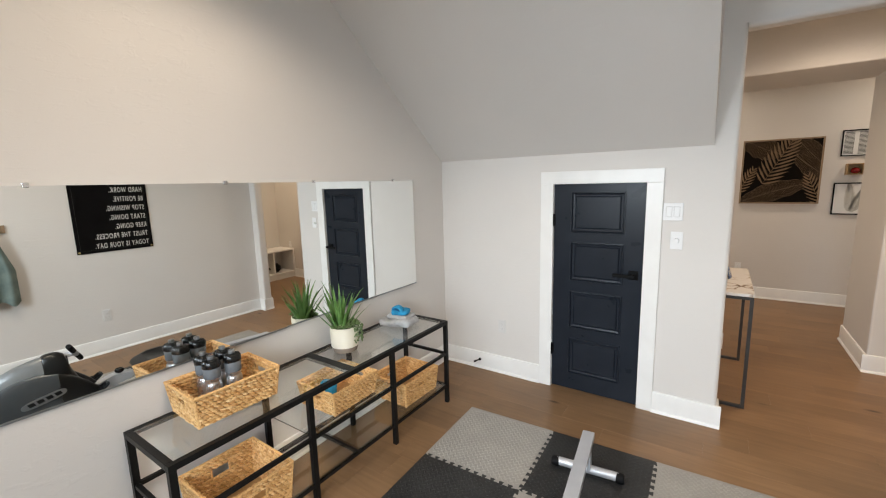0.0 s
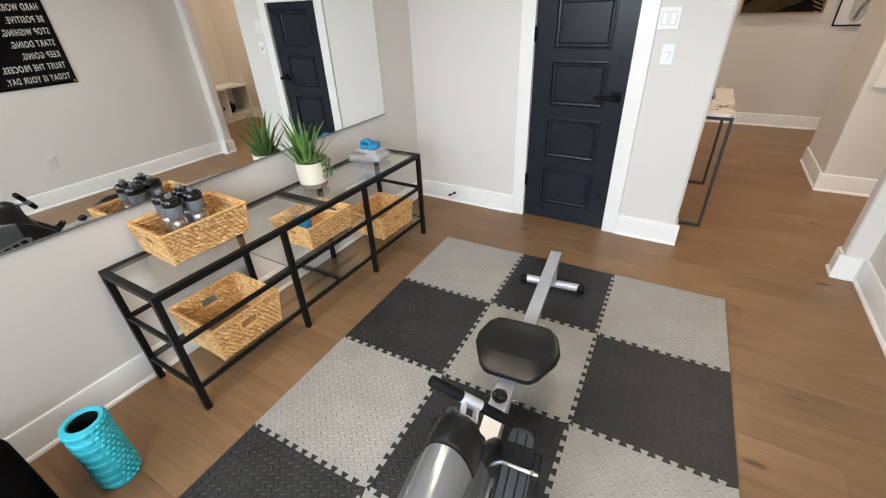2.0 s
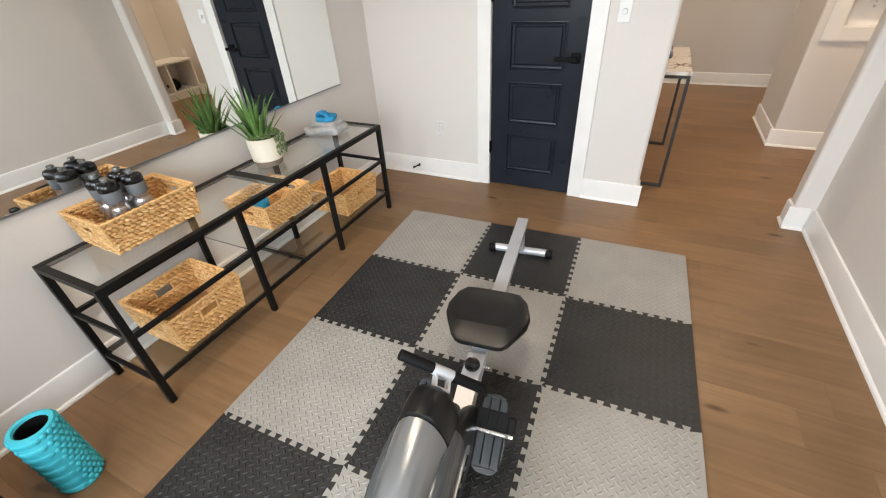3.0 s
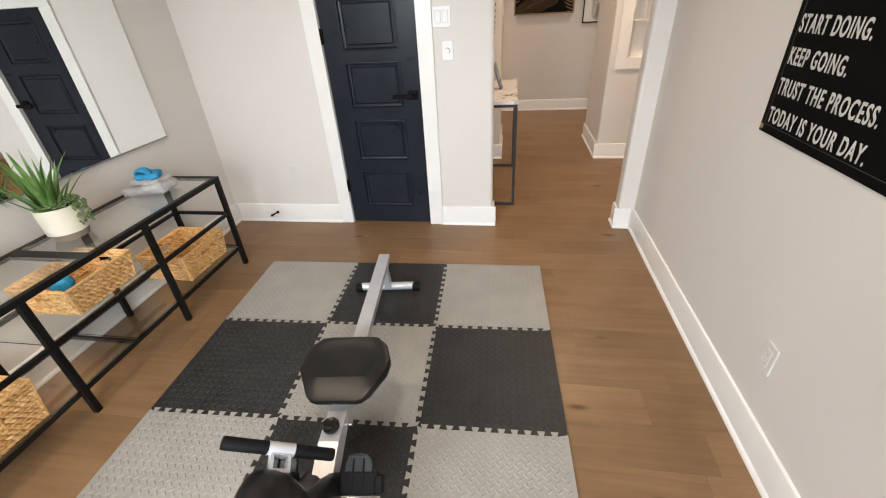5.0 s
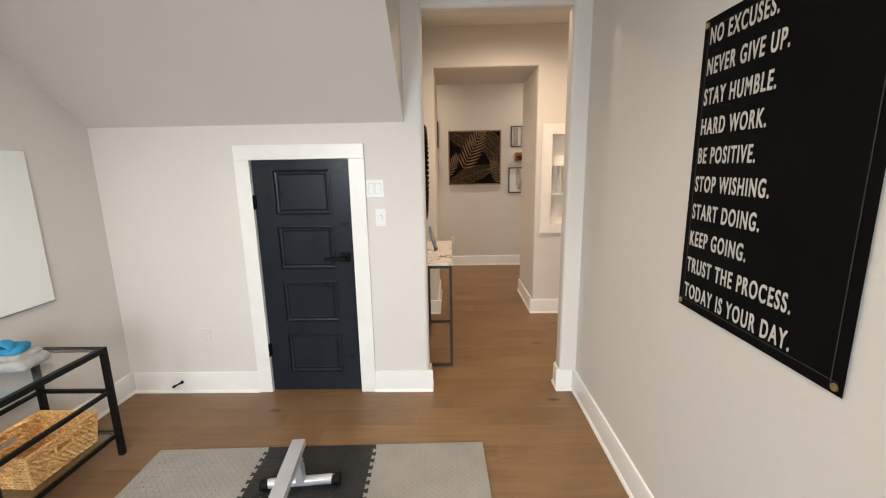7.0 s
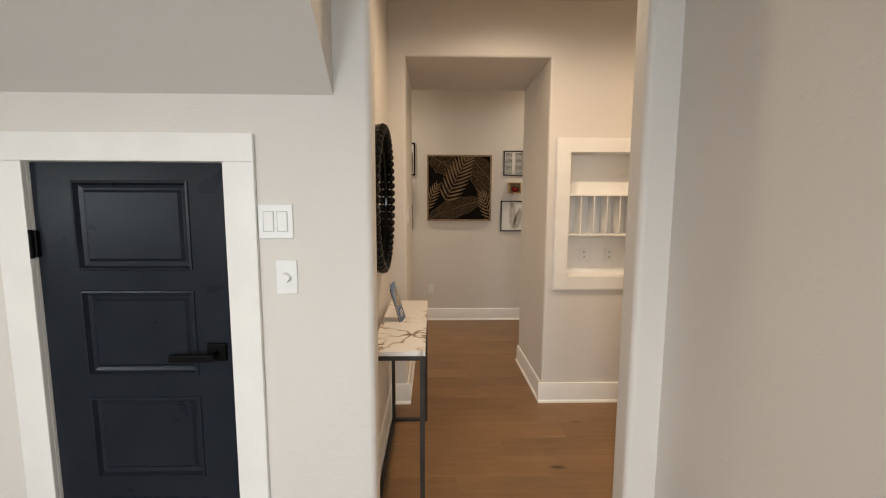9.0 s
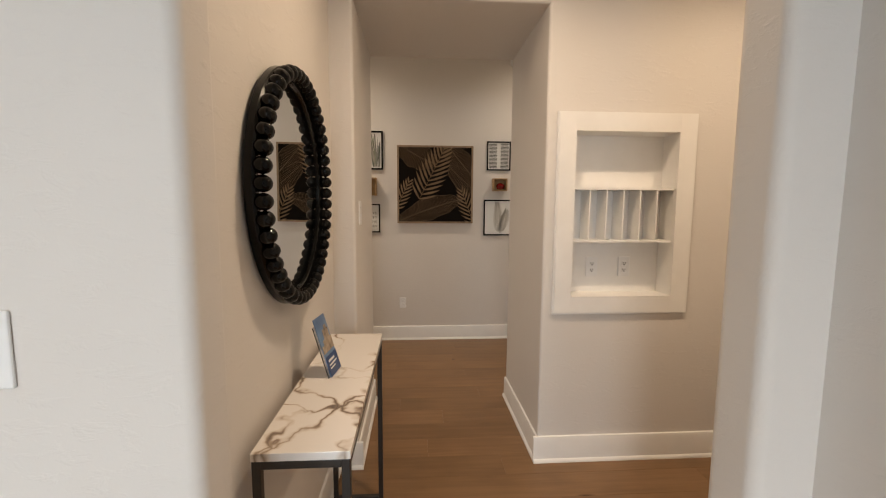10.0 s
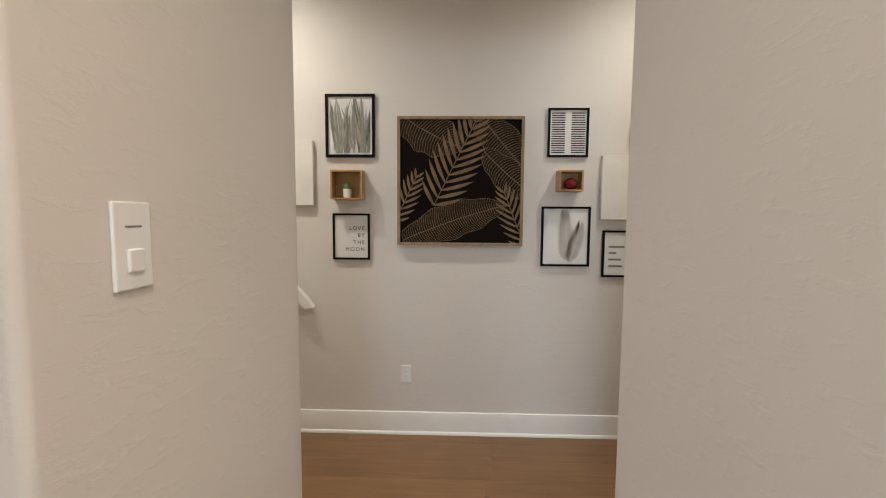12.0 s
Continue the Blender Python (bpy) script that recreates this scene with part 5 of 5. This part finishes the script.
bm = boxes((-0.030, 0.052, -0.0052, -0.0043, 0.085, 0.130), (-0.012, 0.040, -0.0052, -0.0043, 0.130, 0.165), (0.010, 0.030, -0.0052, -0.0043, 0.165, 0.178), (-0.052, -0.030, -0.0052, -0.0043, 0.085, 0.112))
part("photo", bm, BROCHURE_TAN, pg)
part("blue_panel", boxes((-0.052, 0.052, -0.0052, -0.0043, 0.0, 0.072)), BROCHURE_NAVY, pg)
part("text_bars", boxes((-0.038, 0.020, -0.0058, -0.0052, 0.050, 0.058), (-0.038, 0.034, -0.0058, -0.0052, 0.036, 0.042), (-0.038, 0.010, -0.0058, -0.0052, 0.024, 0.029)), PAPER, pg)

# ---- round beaded mirror ----
bmir = thing("round_mirror", HALL_W, 3.945, 1.514, "round mirror in a glossy black beaded frame", "mirror")
bmir.matrix_world = pose(HALL_W + 0.003, 3.960, 1.518, 0, 0.43, 0)
TIP = Matrix.Rotation(math.pi / 2, 4, "Y")


def turned(profile, seg):
    bm = lathe(bmesh.new(), profile, seg)
    bmesh.ops.transform(bm, matrix=TIP, verts=bm.verts[:])
    return bm


bm = turned([(0.344, 0.016), (0.344, 0.002), (0.383, 0.002), (0.391, 0.007), (0.391, 0.026), (0.385, 0.033), (0.369, 0.035), (0.352, 0.030), (0.344, 0.024), (0.344, 0.0161)], 72)
bm.faces.ensure_lookup_table()
for f in [f for f in bm.faces if len(f.verts) > 8]:
    bm.faces.remove(f)
part("frame_ring", bm, BEAD, bmir, "gloss black backing ring", smooth=True)
part("mirror_disc", turned([(0.345, 0.008), (0.345, 0.018), (0.001, 0.0181)], 72), MIRROR, bmir)
bead_me = mesh_of("bead", ball(bmesh.new(), (0, 0, 0), 0.0250, 0.0250, 0.0232, 20, 12), BEAD, True)
for k in range(50):
    a = 2 * math.pi * k / 50
    bo = new("bead", bead_me)
    bo.parent = bmir
    bo.matrix_local = Matrix.Translation((0.047, 0.371 * math.cos(a), 0.371 * math.sin(a))) @ Matrix.Rotation(a, 4, "X")

# ---- recessed white organiser ----
nic = thing("recessed_organiser", NI_L, HALL_N, NI_B, "white built-in wall organiser with mail slots", "wall cabinet")
nw, nh = NI_R - NI_L, NI_T - NI_B
for x0, x1, z0, z1 in ((1.187, NI_L, 0.877, 1.963), (NI_R, 1.948, 0.877, 1.963), (NI_L, NI_R, 0.877, NI_B), (NI_L, NI_R, NI_T, 1.963)):
    part("casing_board", boxes((x0 - NI_L + 0.0002, x1 - NI_L - 0.0002, -0.019, -0.0005, z0 - NI_B, z1 - NI_B)), TRIM, nic, "flat white casing board")
part("lip", slab_with_hole(bmesh.new(), "y", -0.012, -0.0004, (1.179 - NI_L, 1.956 - NI_L, 0.869 - NI_B, 1.971 - NI_B), (1.1875 - NI_L, 1.9475 - NI_L, 0.8775 - NI_B, 1.9625 - NI_B)), TRIM, nic)
part("back_panel", boxes((-0.015, nw + 0.015, NI_D, NI_D + 0.012, -0.015, nh + 0.015)), TRIM, nic)
part("side_panel", boxes((-0.015, 0.0, 0, NI_D, -0.015, nh + 0.015)), TRIM, nic)
part("side_panel", boxes((nw, nw + 0.015, 0, NI_D, -0.015, nh + 0.015)), TRIM, nic)
part("bottom_panel", boxes((0, nw, 0, NI_D, -0.015, 0.0)), TRIM, nic)
part("top_panel", boxes((0, nw, 0, NI_D, nh, nh + 0.015)), TRIM, nic)
S1, S2 = 1.560 - NI_B, 1.270 - NI_B
for sz in (S1, S2):
    part("shelf", boxes((0.0005, nw - 0.0005, 0.004, NI_D - 0.0005, sz, sz + 0.013)), TRIM, nic)
for k in range(5):
    dx = nw * (k + 1) / 6 + 0.002
    part("divider", boxes((dx - 0.0035, dx + 0.0035, 0.006, NI_D - 0.0005, S2 + 0.0135, S1 - 0.0005)), TRIM, nic)
for oxx in (1.455, 1.650):
    plate("power_outlet", pose(oxx, HALL_N + NI_D, 1.118), 0.070, 0.115, "white power outlet inside the recessed organiser", "outlet", "outlet_dark")

# ---- hall bench with cubbies ----
ben = thing("cubby_bench", 2.49, 3.42, 0, "white painted bench with open shoe cubbies", "bench")
bl, bd, bh = HALL_N - 3.42 - 0.002, HALL_E - 2.49 - 0.002, 0.538
part("seat_board", box(bmesh.new(), -0.012, bd, 0, bl, bh - 0.030, bh, 0.003), TRIM, ben)
part("plinth", boxes((0.015, bd, 0.0, bl, 0.0, 0.090)), TRIM, ben)
part("bottom_board", boxes((0.0, bd, 0.0, bl, 0.091, 0.115)), TRIM, ben)
part("back_board", boxes((bd - 0.012, bd, 0.0, bl, 0.116, bh - 0.031)), TRIM, ben)
for k in range(4):
    dy = (bl - 0.024) * k / 3
    part("divider", boxes((0.0, bd - 0.013, dy, dy + 0.024, 0.116, bh - 0.031)), TRIM, ben)
bag = thing("shoe_bag", 2.64, 4.36, 0.1155, "small rounded black bag inside the bench cubby", "bag")
part("pouch", ball(bmesh.new(), (0, 0, 0.085), 0.10, 0.11, 0.085, 20, 12), RUBBER, bag, smooth=True)
part("strap", boxes((-0.012, 0.012, -0.06, 0.06, 0.160, 0.172), bevel=0.003), RUBBER, bag)


# ---- pictures ----
def picture(name, x0, x1, z0, z1, label, rail_w, depth, frame_mat, back_mat):
    t = thing(name, (x0 + x1) / 2, ART_Y, z0, label, "picture", "pictures on the gallery wall")
    w, h = (x1 - x0) / 2, z1 - z0
    part("frame", slab_with_hole(bmesh.new(), "y", -depth, -0.002, (-w, w, 0, h), (-w + rail_w, w - rail_w, rail_w, h - rail_w)), frame_mat, t)
    part("backing", boxes((-w + rail_w, w - rail_w, -depth + 0.010, -0.003, rail_w, h - rail_w)), back_mat, t)
    return t, w - rail_w, h - 2 * rail_w, rail_w, -depth + 0.010


def leaflet(bm, a, direction, length, width, y, bend=0.0, solid_fill=True, thick=0.0030):
    """A lens-shaped blade in the xz plane at depth y; or its outline."""
    d = Vector((math.cos(direction), math.sin(direction)))
    n = Vector((-d.y, d.x))
    pts_l, pts_r = [], []
    m = 8
    for i in range(m + 1):
        f = i / m
        c = Vector(a) + d * (length * f) + n * (bend * f * f)
        wv = width * math.sin(math.pi * min(1, f * 0.92 + 0.08)) ** 0.8 if i < m else 0.0004
        pts_l.append(c + n * wv)
        pts_r.append(c - n * wv)
    if solid_fill:
        va = [bm.verts.new((p.x, y, p.y)) for p in pts_l]
        vb = [bm.verts.new((p.x, y, p.y)) for p in pts_r]
        for i in range(m):
            bm.faces.new((va[i], va[i + 1], vb[i + 1], vb[i]))
    else:
        for pts in (pts_l, pts_r):
            va = [bm.verts.new((p.x, y, p.y)) for p in pts]
            vb = [bm.verts.new((p.x, y, p.y + thick)) for p in pts]
            for i in range(m):
                bm.faces.new((va[i], va[i + 1], vb[i + 1], vb[i]))


def frond(a, direction, length, n, reach, width, y, clip, bend=0.0, solid_fill=True, spread=0.9):
    """A palm frond: leaflets on both sides of a rib, kept inside the clip box (x0, x1, z0, z1)."""
    bm = bmesh.new()
    d = Vector((math.cos(direction), math.sin(direction)))
    nn = Vector((-d.y, d.x))
    prev = None
    for i in range(n):
        f = (i + 0.5) / n
        c = Vector(a) + d * (length * f) + nn * (bend * f * f)
        if prev is not None:
            s = (c - prev)
            k = Vector((-s.y, s.x)).normalized() * 0.0025
            qd = [bm.verts.new((p.x, y, p.y)) for p in (prev - k, c - k, c + k, prev + k)]
            bm.faces.new(qd)
        prev = c
        r = reach * (0.55 + 0.9 * f * (1.15 - f)) * (1 - 0.55 * f * f)
        for sg in (-1, 1):
            leaflet(bm, c, direction + sg * (spread - 0.35 * f), r, width, y, -sg * r * 0.10, solid_fill)
    x0, x1, z0, z1 = clip
    for co, no in (((x0, 0, 0), (-1, 0, 0)), ((x1, 0, 0), (1, 0, 0)), ((0, 0, z0), (0, 0, -1)), ((0, 0, z1), (0, 0, 1))):
        bmesh.ops.bisect_plane(bm, geom=bm.verts[:] + bm.edges[:] + bm.faces[:], plane_co=co, plane_no=no, clear_outer=True)
    return bm


art, aw, ah, ar, ay = picture("palm_artwork", 0.226, 1.034, 1.289, 2.108, "large dark artwork of copper palm leaves in walnut frame", 0.018, 0.042, ART_FRAME, ART_GROUND)

clip = (-aw, aw, ar, ar + ah)
y1 = ay - 0.0015


def banana_leaf(a, direction, length, half, veins, y, bend, clip):
    """A broad leaf with a wavy edge: the dark wash, and the thin rib, edge and veins drawn on it."""
    d = Vector((math.cos(direction), math.sin(direction)))
    n = Vector((-d.y, d.x))
    wash, lines = bmesh.new(), bmesh.new()

    def rib(f):
        return Vector(a) + d * (length * f) + n * (bend * f * f)

    def edge(f, sg):
        w = half * math.sin(math.pi * min(1.0, 0.10 + 0.90 * f)) ** 0.7 * (1 + 0.07 * math.sin(23 * f + sg))
        return rib(f) + n * (sg * w) + d * (0.35 * w)

    def stroke(p, q, thick):
        k = (q - p)
        k = Vector((-k.y, k.x)).normalized() * thick / 2
        lines.faces.new([lines.verts.new((c.x, y - 0.0006, c.y)) for c in (p - k, q - k, q + k, p + k)])

    m = 26
    for sg in (-1, 1):
        for i in range(m):
            f, g = i / m, (i + 1) / m
            wash.faces.new([wash.verts.new((c.x, y, c.y)) for c in (rib(f), rib(g), edge(g, sg), edge(f, sg))])
            stroke(edge(f, sg), edge(g, sg), 0.0022)
        for i in range(veins):
            f = (i + 0.5) / veins
            p, q = rib(f), edge(f, sg)
            mid = (p + q) / 2 - d * 0.010
            stroke(p, mid, 0.0026)
            stroke(mid, q, 0.0020)
    for i in range(m):
        stroke(rib(i / m), rib((i + 1) / m), 0.0042)
    x0, x1, z0, z1 = clip
    for bm in (wash, lines):
        for co, no in (((x0, 0, 0), (-1, 0, 0)), ((x1, 0, 0), (1, 0, 0)), ((0, 0, z0), (0, 0, -1)), ((0, 0, z1), (0, 0, 1))):
            bmesh.ops.bisect_plane(bm, geom=bm.verts[:] + bm.edges[:] + bm.faces[:], plane_co=co, plane_no=no, clear_outer=True)
    return wash, lines


LEAVES = (
    ((-0.40, 0.84), -0.62, 0.46, 0.130, 26, 0.06), ((0.10, 0.86), -0.93, 0.66, 0.125, 40, 0.05),
    ((0.15, 0.60), -0.80, 0.46, 0.100, 26, 0.04), ((-0.37, 0.03), 0.42, 0.70, 0.115, 46, -0.06),
)
for k, (a, dr, ln, wd, nv, bn) in enumerate(LEAVES):
    wash, lines = banana_leaf(a, dr, ln, wd, nv, y1 + 0.0010 - 0.0008 * k, bn, clip)
    leaf = part("leaf_wash", wash, ART_DARK, art, "dark brown leaf wash")
    part("vein_drawing", lines, ART_LINE, leaf, "thin line-drawn veins")
FRONDS = (
    ((-0.18, 0.235), 1.11, 0.64, 12, 0.300, 0.0118, 1.02), ((-0.43, 0.13), 1.12, 0.36, 8, 0.165, 0.0085, 0.95),
    ((0.43, -0.03), 1.95, 0.42, 9, 0.195, 0.0085, 0.95),
)
for a, dr, ln, n, rc, wd, sp in FRONDS:
    part("palm_leaf", frond(a, dr, ln, n, rc, wd, y1 - 0.0035, clip, 0.0, True, sp), ART_LEAF, art, "copper-brown painted frond")

# tall grasses print
p, w, h, r, y = picture("framed_picture", -0.241, 0.078, 1.853, 2.252, "black framed print of tall grey-green leaves", 0.017, 0.022, MATT_BLACK, PAPER)
clip = (-w + 0.012, w - 0.012, r + 0.012, r + h - 0.012)
rnd = random.Random(8)
for k in range(54):
    bm = bmesh.new()
    leaflet(bm, (-w + 0.02 + (2 * w - 0.04) * rnd.random(), r + rnd.uniform(-0.06, 0.07)), math.pi / 2 + rnd.uniform(-0.26, 0.26), rnd.uniform(0.15, 0.37), rnd.uniform(0.004, 0.012), y - 0.0008 - 0.0001 * k, rnd.uniform(-0.03, 0.03))
    for co, no in (((clip[0], 0, 0), (-1, 0, 0)), ((clip[1], 0, 0), (1, 0, 0)), ((0, 0, clip[2]), (0, 0, -1)), ((0, 0, clip[3]), (0, 0, 1))):
        bmesh.ops.bisect_plane(bm, geom=bm.verts[:] + bm.edges[:] + bm.faces[:], plane_co=co, plane_no=no, clear_outer=True)
    if bm.faces:
        part("printed_leaf", bm, (INK_GREY, SEPIA, OLIVE_PRINT, GREEN_PRINT, SEPIA, OLIVE_PRINT, INK_GREY)[k % 7], p)

# lettered print
p, w, h, r, y = picture("framed_picture", -0.203, 0.041, 1.188, 1.491, "black framed white print with four words", 0.013, 0.020, MATT_BLACK, PAPER)
for k, word in enumerate(("LOVE", "BY", "THE", "MOON")):
    me = lettering(word, 0.034, 1.0, 0.0, "RIGHT", 1.35)
    me.materials.append(INK)
    ob = new("lettering", me)
    ob.parent = p
    ob.matrix_local = Matrix.Translation((w - 0.022, y - 0.0012, 0.195 - k * 0.046)) @ Matrix.Rotation(math.pi / 2, 4, "X")

# striped print
p, w, h, r, y = picture("framed_picture", 1.185, 1.441, 1.858, 2.164, "black framed print of short black bars", 0.013, 0.020, MATT_BLACK, PAPER)
for sg in (-1, 1):
    bm = bmesh.new()
    for k in range(18):
        zz = r + 0.016 + (h - 0.034) * k / 17
        a0, a1 = (sg * 0.020, sg * (w - 0.010))
        box(bm, min(a0, a1), max(a0, a1), y - 0.0014, y - 0.0004, zz - 0.0035, zz + 0.0035)
    part("bar_print", bm, INK, p)

# pale leaf print
for x0, x1, z0, z1 in ((1.158, 1.471, 1.157, 1.544), (2.05, 2.36, 1.46, 1.84)):
    p, w, h, r, y = picture("framed_picture", x0, x1, z0, z1, "black framed print of a pale feathery leaf", 0.014, 0.020, MATT_BLACK, PAPER)
    clip = (-w + 0.006, w - 0.006, r + 0.006, r + h - 0.006)
    for a, dr, ln in (((0.0, r + 0.02), 1.56, 0.33), ((0.02, r + 0.01), 1.22, 0.25)):
        part("printed_leaf", frond(a, dr, ln, 17, 0.130, 0.0046, y - 0.001, clip, 0.02, True, 0.75), PALE_PRINT, p, "pale grey-beige leaf")

# canvases and a text print at the ends
for x0, x1, z0, z1 in ((-0.727, -0.323, 1.540, 1.956), (1.530, 1.930, 1.461, 1.868)):
    t = thing("canvas_picture", (x0 + x1) / 2, ART_Y, z0, "white canvas with a faint relief leaf", "picture", "pictures on the gallery wall")
    w, h = (x1 - x0) / 2, z1 - z0
    part("canvas", box(bmesh.new(), -w, w, -0.032, -0.001, 0, h, 0.003), CANVAS, t)
    part("relief_leaf", frond((0.0, 0.05), 1.5, 0.30, 14, 0.09, 0.006, -0.0330, (-w, w, 0, h), 0.02, True, 0.8), CANVAS, t)
p, w, h, r, y = picture("framed_picture", 1.553, 1.797, 1.090, 1.393, "black framed white print with grey lines of text", 0.013, 0.020, MATT_BLACK, PAPER)
part("text_bars", boxes(*[(-w + 0.030, -w + 0.030 + ln, y - 0.0012, y - 0.0004, z, z + 0.013) for z, ln in ((0.190, 0.10), (0.150, 0.05), (0.108, 0.08), (0.065, 0.09))]), INK_GREY, p)


# ---- wooden box shelves ----
def box_shelf(x0, x1, z0, z1, label):
    t = thing("box_shelf", (x0 + x1) / 2, ART_Y, z0, label, "shelf", "small wooden box shelves")
    w, h, d, k = (x1 - x0) / 2, z1 - z0, 0.095, 0.010
    part("side_board", boxes((-w, -w + k, -d, 0, 0, h)), BOX_WOOD, t)
    part("side_board", boxes((w - k, w, -d, 0, 0, h)), BOX_WOOD, t)
    part("bottom_board", boxes((-w + k, w - k, -d, 0, 0, k)), BOX_WOOD, t)
    part("top_board", boxes((-w + k, w - k, -d, 0, h - k, h)), BOX_WOOD, t)
    part("back_board", boxes((-w + k, w - k, -0.006, -0.001, k, h - k)), BOX_WOOD, t)
    return t


box_shelf(-0.191, 0.010, 1.580, 1.764, "honey-coloured wooden box shelf holding a small pot")
box_shelf(1.245, 1.395, 1.638, 1.768, "honey-coloured wooden box shelf holding a red ornament")
box_shelf(1.73, 1.94, 1.960, 2.150, "honey-coloured wooden box shelf holding a small plant")
for px, pz, k in ((-0.095, 1.5905, 0), (1.835, 1.9705, 1)):
    t = thing("small_pot", px, ART_Y - 0.050, pz, "small white pot with a green cactus" if k == 0 else "small white pot with a leafy green plant", "plant")
    part("pot", lathe(bmesh.new(), [(0.021, 0), (0.024, 0.002), (0.028, 0.055), (0.025, 0.056), (0.023, 0.050)], 24), PLASTIC_WHITE, t, smooth=True)
    bm = bmesh.new()
    if k == 0:
        ball(bm, (0, 0, 0.070), 0.023, 0.023, 0.026, 14, 10)
    else:
        for j in range(26):
            a = j * 2.399
            blade(bm, (0.008 * math.cos(a), 0.008 * math.sin(a), 0.050), a, 0.075, 0.1 + 0.03 * j, 0.5, 0.005)
    part("leaves", bm, SUCCULENT if k == 0 else LEAF, t, smooth=True)
t = thing("red_ornament", 1.328, ART_Y - 0.048, 1.6485, "glossy red apple ornament in a box shelf", "ornament")
part("fruit", ball(bmesh.new(), (0, 0, 0.037), 0.045, 0.040, 0.037, 24, 16), RED, t, smooth=True)
part("stalk", rod(bmesh.new(), (0, 0, 0.071), (0.006, 0, 0.088), 0.003, 8), ART_FRAME, t)

# ---- alarm sensor and stair rail ----
t = thing("alarm_sensor", 1.457, ART_Y, 2.945, "small white wall-mounted alarm sensor", "sensor")
part("housing", box(bmesh.new(), -0.038, 0.038, -0.045, -0.001, 0, 0.115, 0.008), PLASTIC_WHITE, t, smooth=True)
part("lens", rod(bmesh.new(), (0, -0.044, 0.078), (0, -0.047, 0.078), 0.014, 18), INK_GREY, t)
t = thing("stair_handrail", -0.325, ART_Y - 0.05, 0.875, "white painted stair handrail on the gallery wall", "handrail")
bm = prism(bmesh.new(), [(0.0, 0.0), (-0.026, 0.040), (-0.90, 1.05), (-0.90, 0.97), (-0.055, -0.010)], "y", -0.025, 0.025)
part("rail", bm, TRIM, t)
part("bracket", boxes((-0.12, -0.09, 0.02, 0.049, 0.03, 0.09)), TRIM, t)

# ---- floor boards ----
floor = solid("floor", boxes((WEST - 0.1, 3.05, SOUTH - 0.1, 7.05, -0.12, -0.0125)), UNDER, "satin brown oak plank floor", "floor", "structure")
rnd = random.Random(4)
PLANK = 0.187
y = SOUTH - 0.02
while y < ART_Y:
    x = WEST - 0.02 - rnd.uniform(0.0, 1.4)
    while x < 2.95:
        length = rnd.choice((0.85, 1.2, 1.6, 1.9, 2.1))
        x0, x1 = max(x, WEST - 0.02), min(x + length, 2.98)
        x += length
        if x1 - x0 < 0.05:
            continue
        bm = bmesh.new()
        g, c = 0.00015, 0.0007
        lx, ly = (x1 - x0) / 2 - g, PLANK / 2 - g
        top = [bm.verts.new((sx * (lx - c), sy * (ly - c), 0)) for sx, sy in ((-1, -1), (1, -1), (1, 1), (-1, 1))]
        mid = [bm.verts.new((sx * lx, sy * ly, -c)) for sx, sy in ((-1, -1), (1, -1), (1, 1), (-1, 1))]
        low = [bm.verts.new((sx * lx, sy * ly, -0.012)) for sx, sy in ((-1, -1), (1, -1), (1, 1), (-1, 1))]
        bm.faces.new(top)
        for i in range(4):
            j = (i + 1) % 4
            bm.faces.new((mid[i], mid[j], top[j], top[i]))
            bm.faces.new((low[i], low[j], mid[j], mid[i]))
        pl = part("plank", bm, WOOD, floor)
        pl.location = ((x0 + x1) / 2, y + PLANK / 2, 0)
    y += PLANK
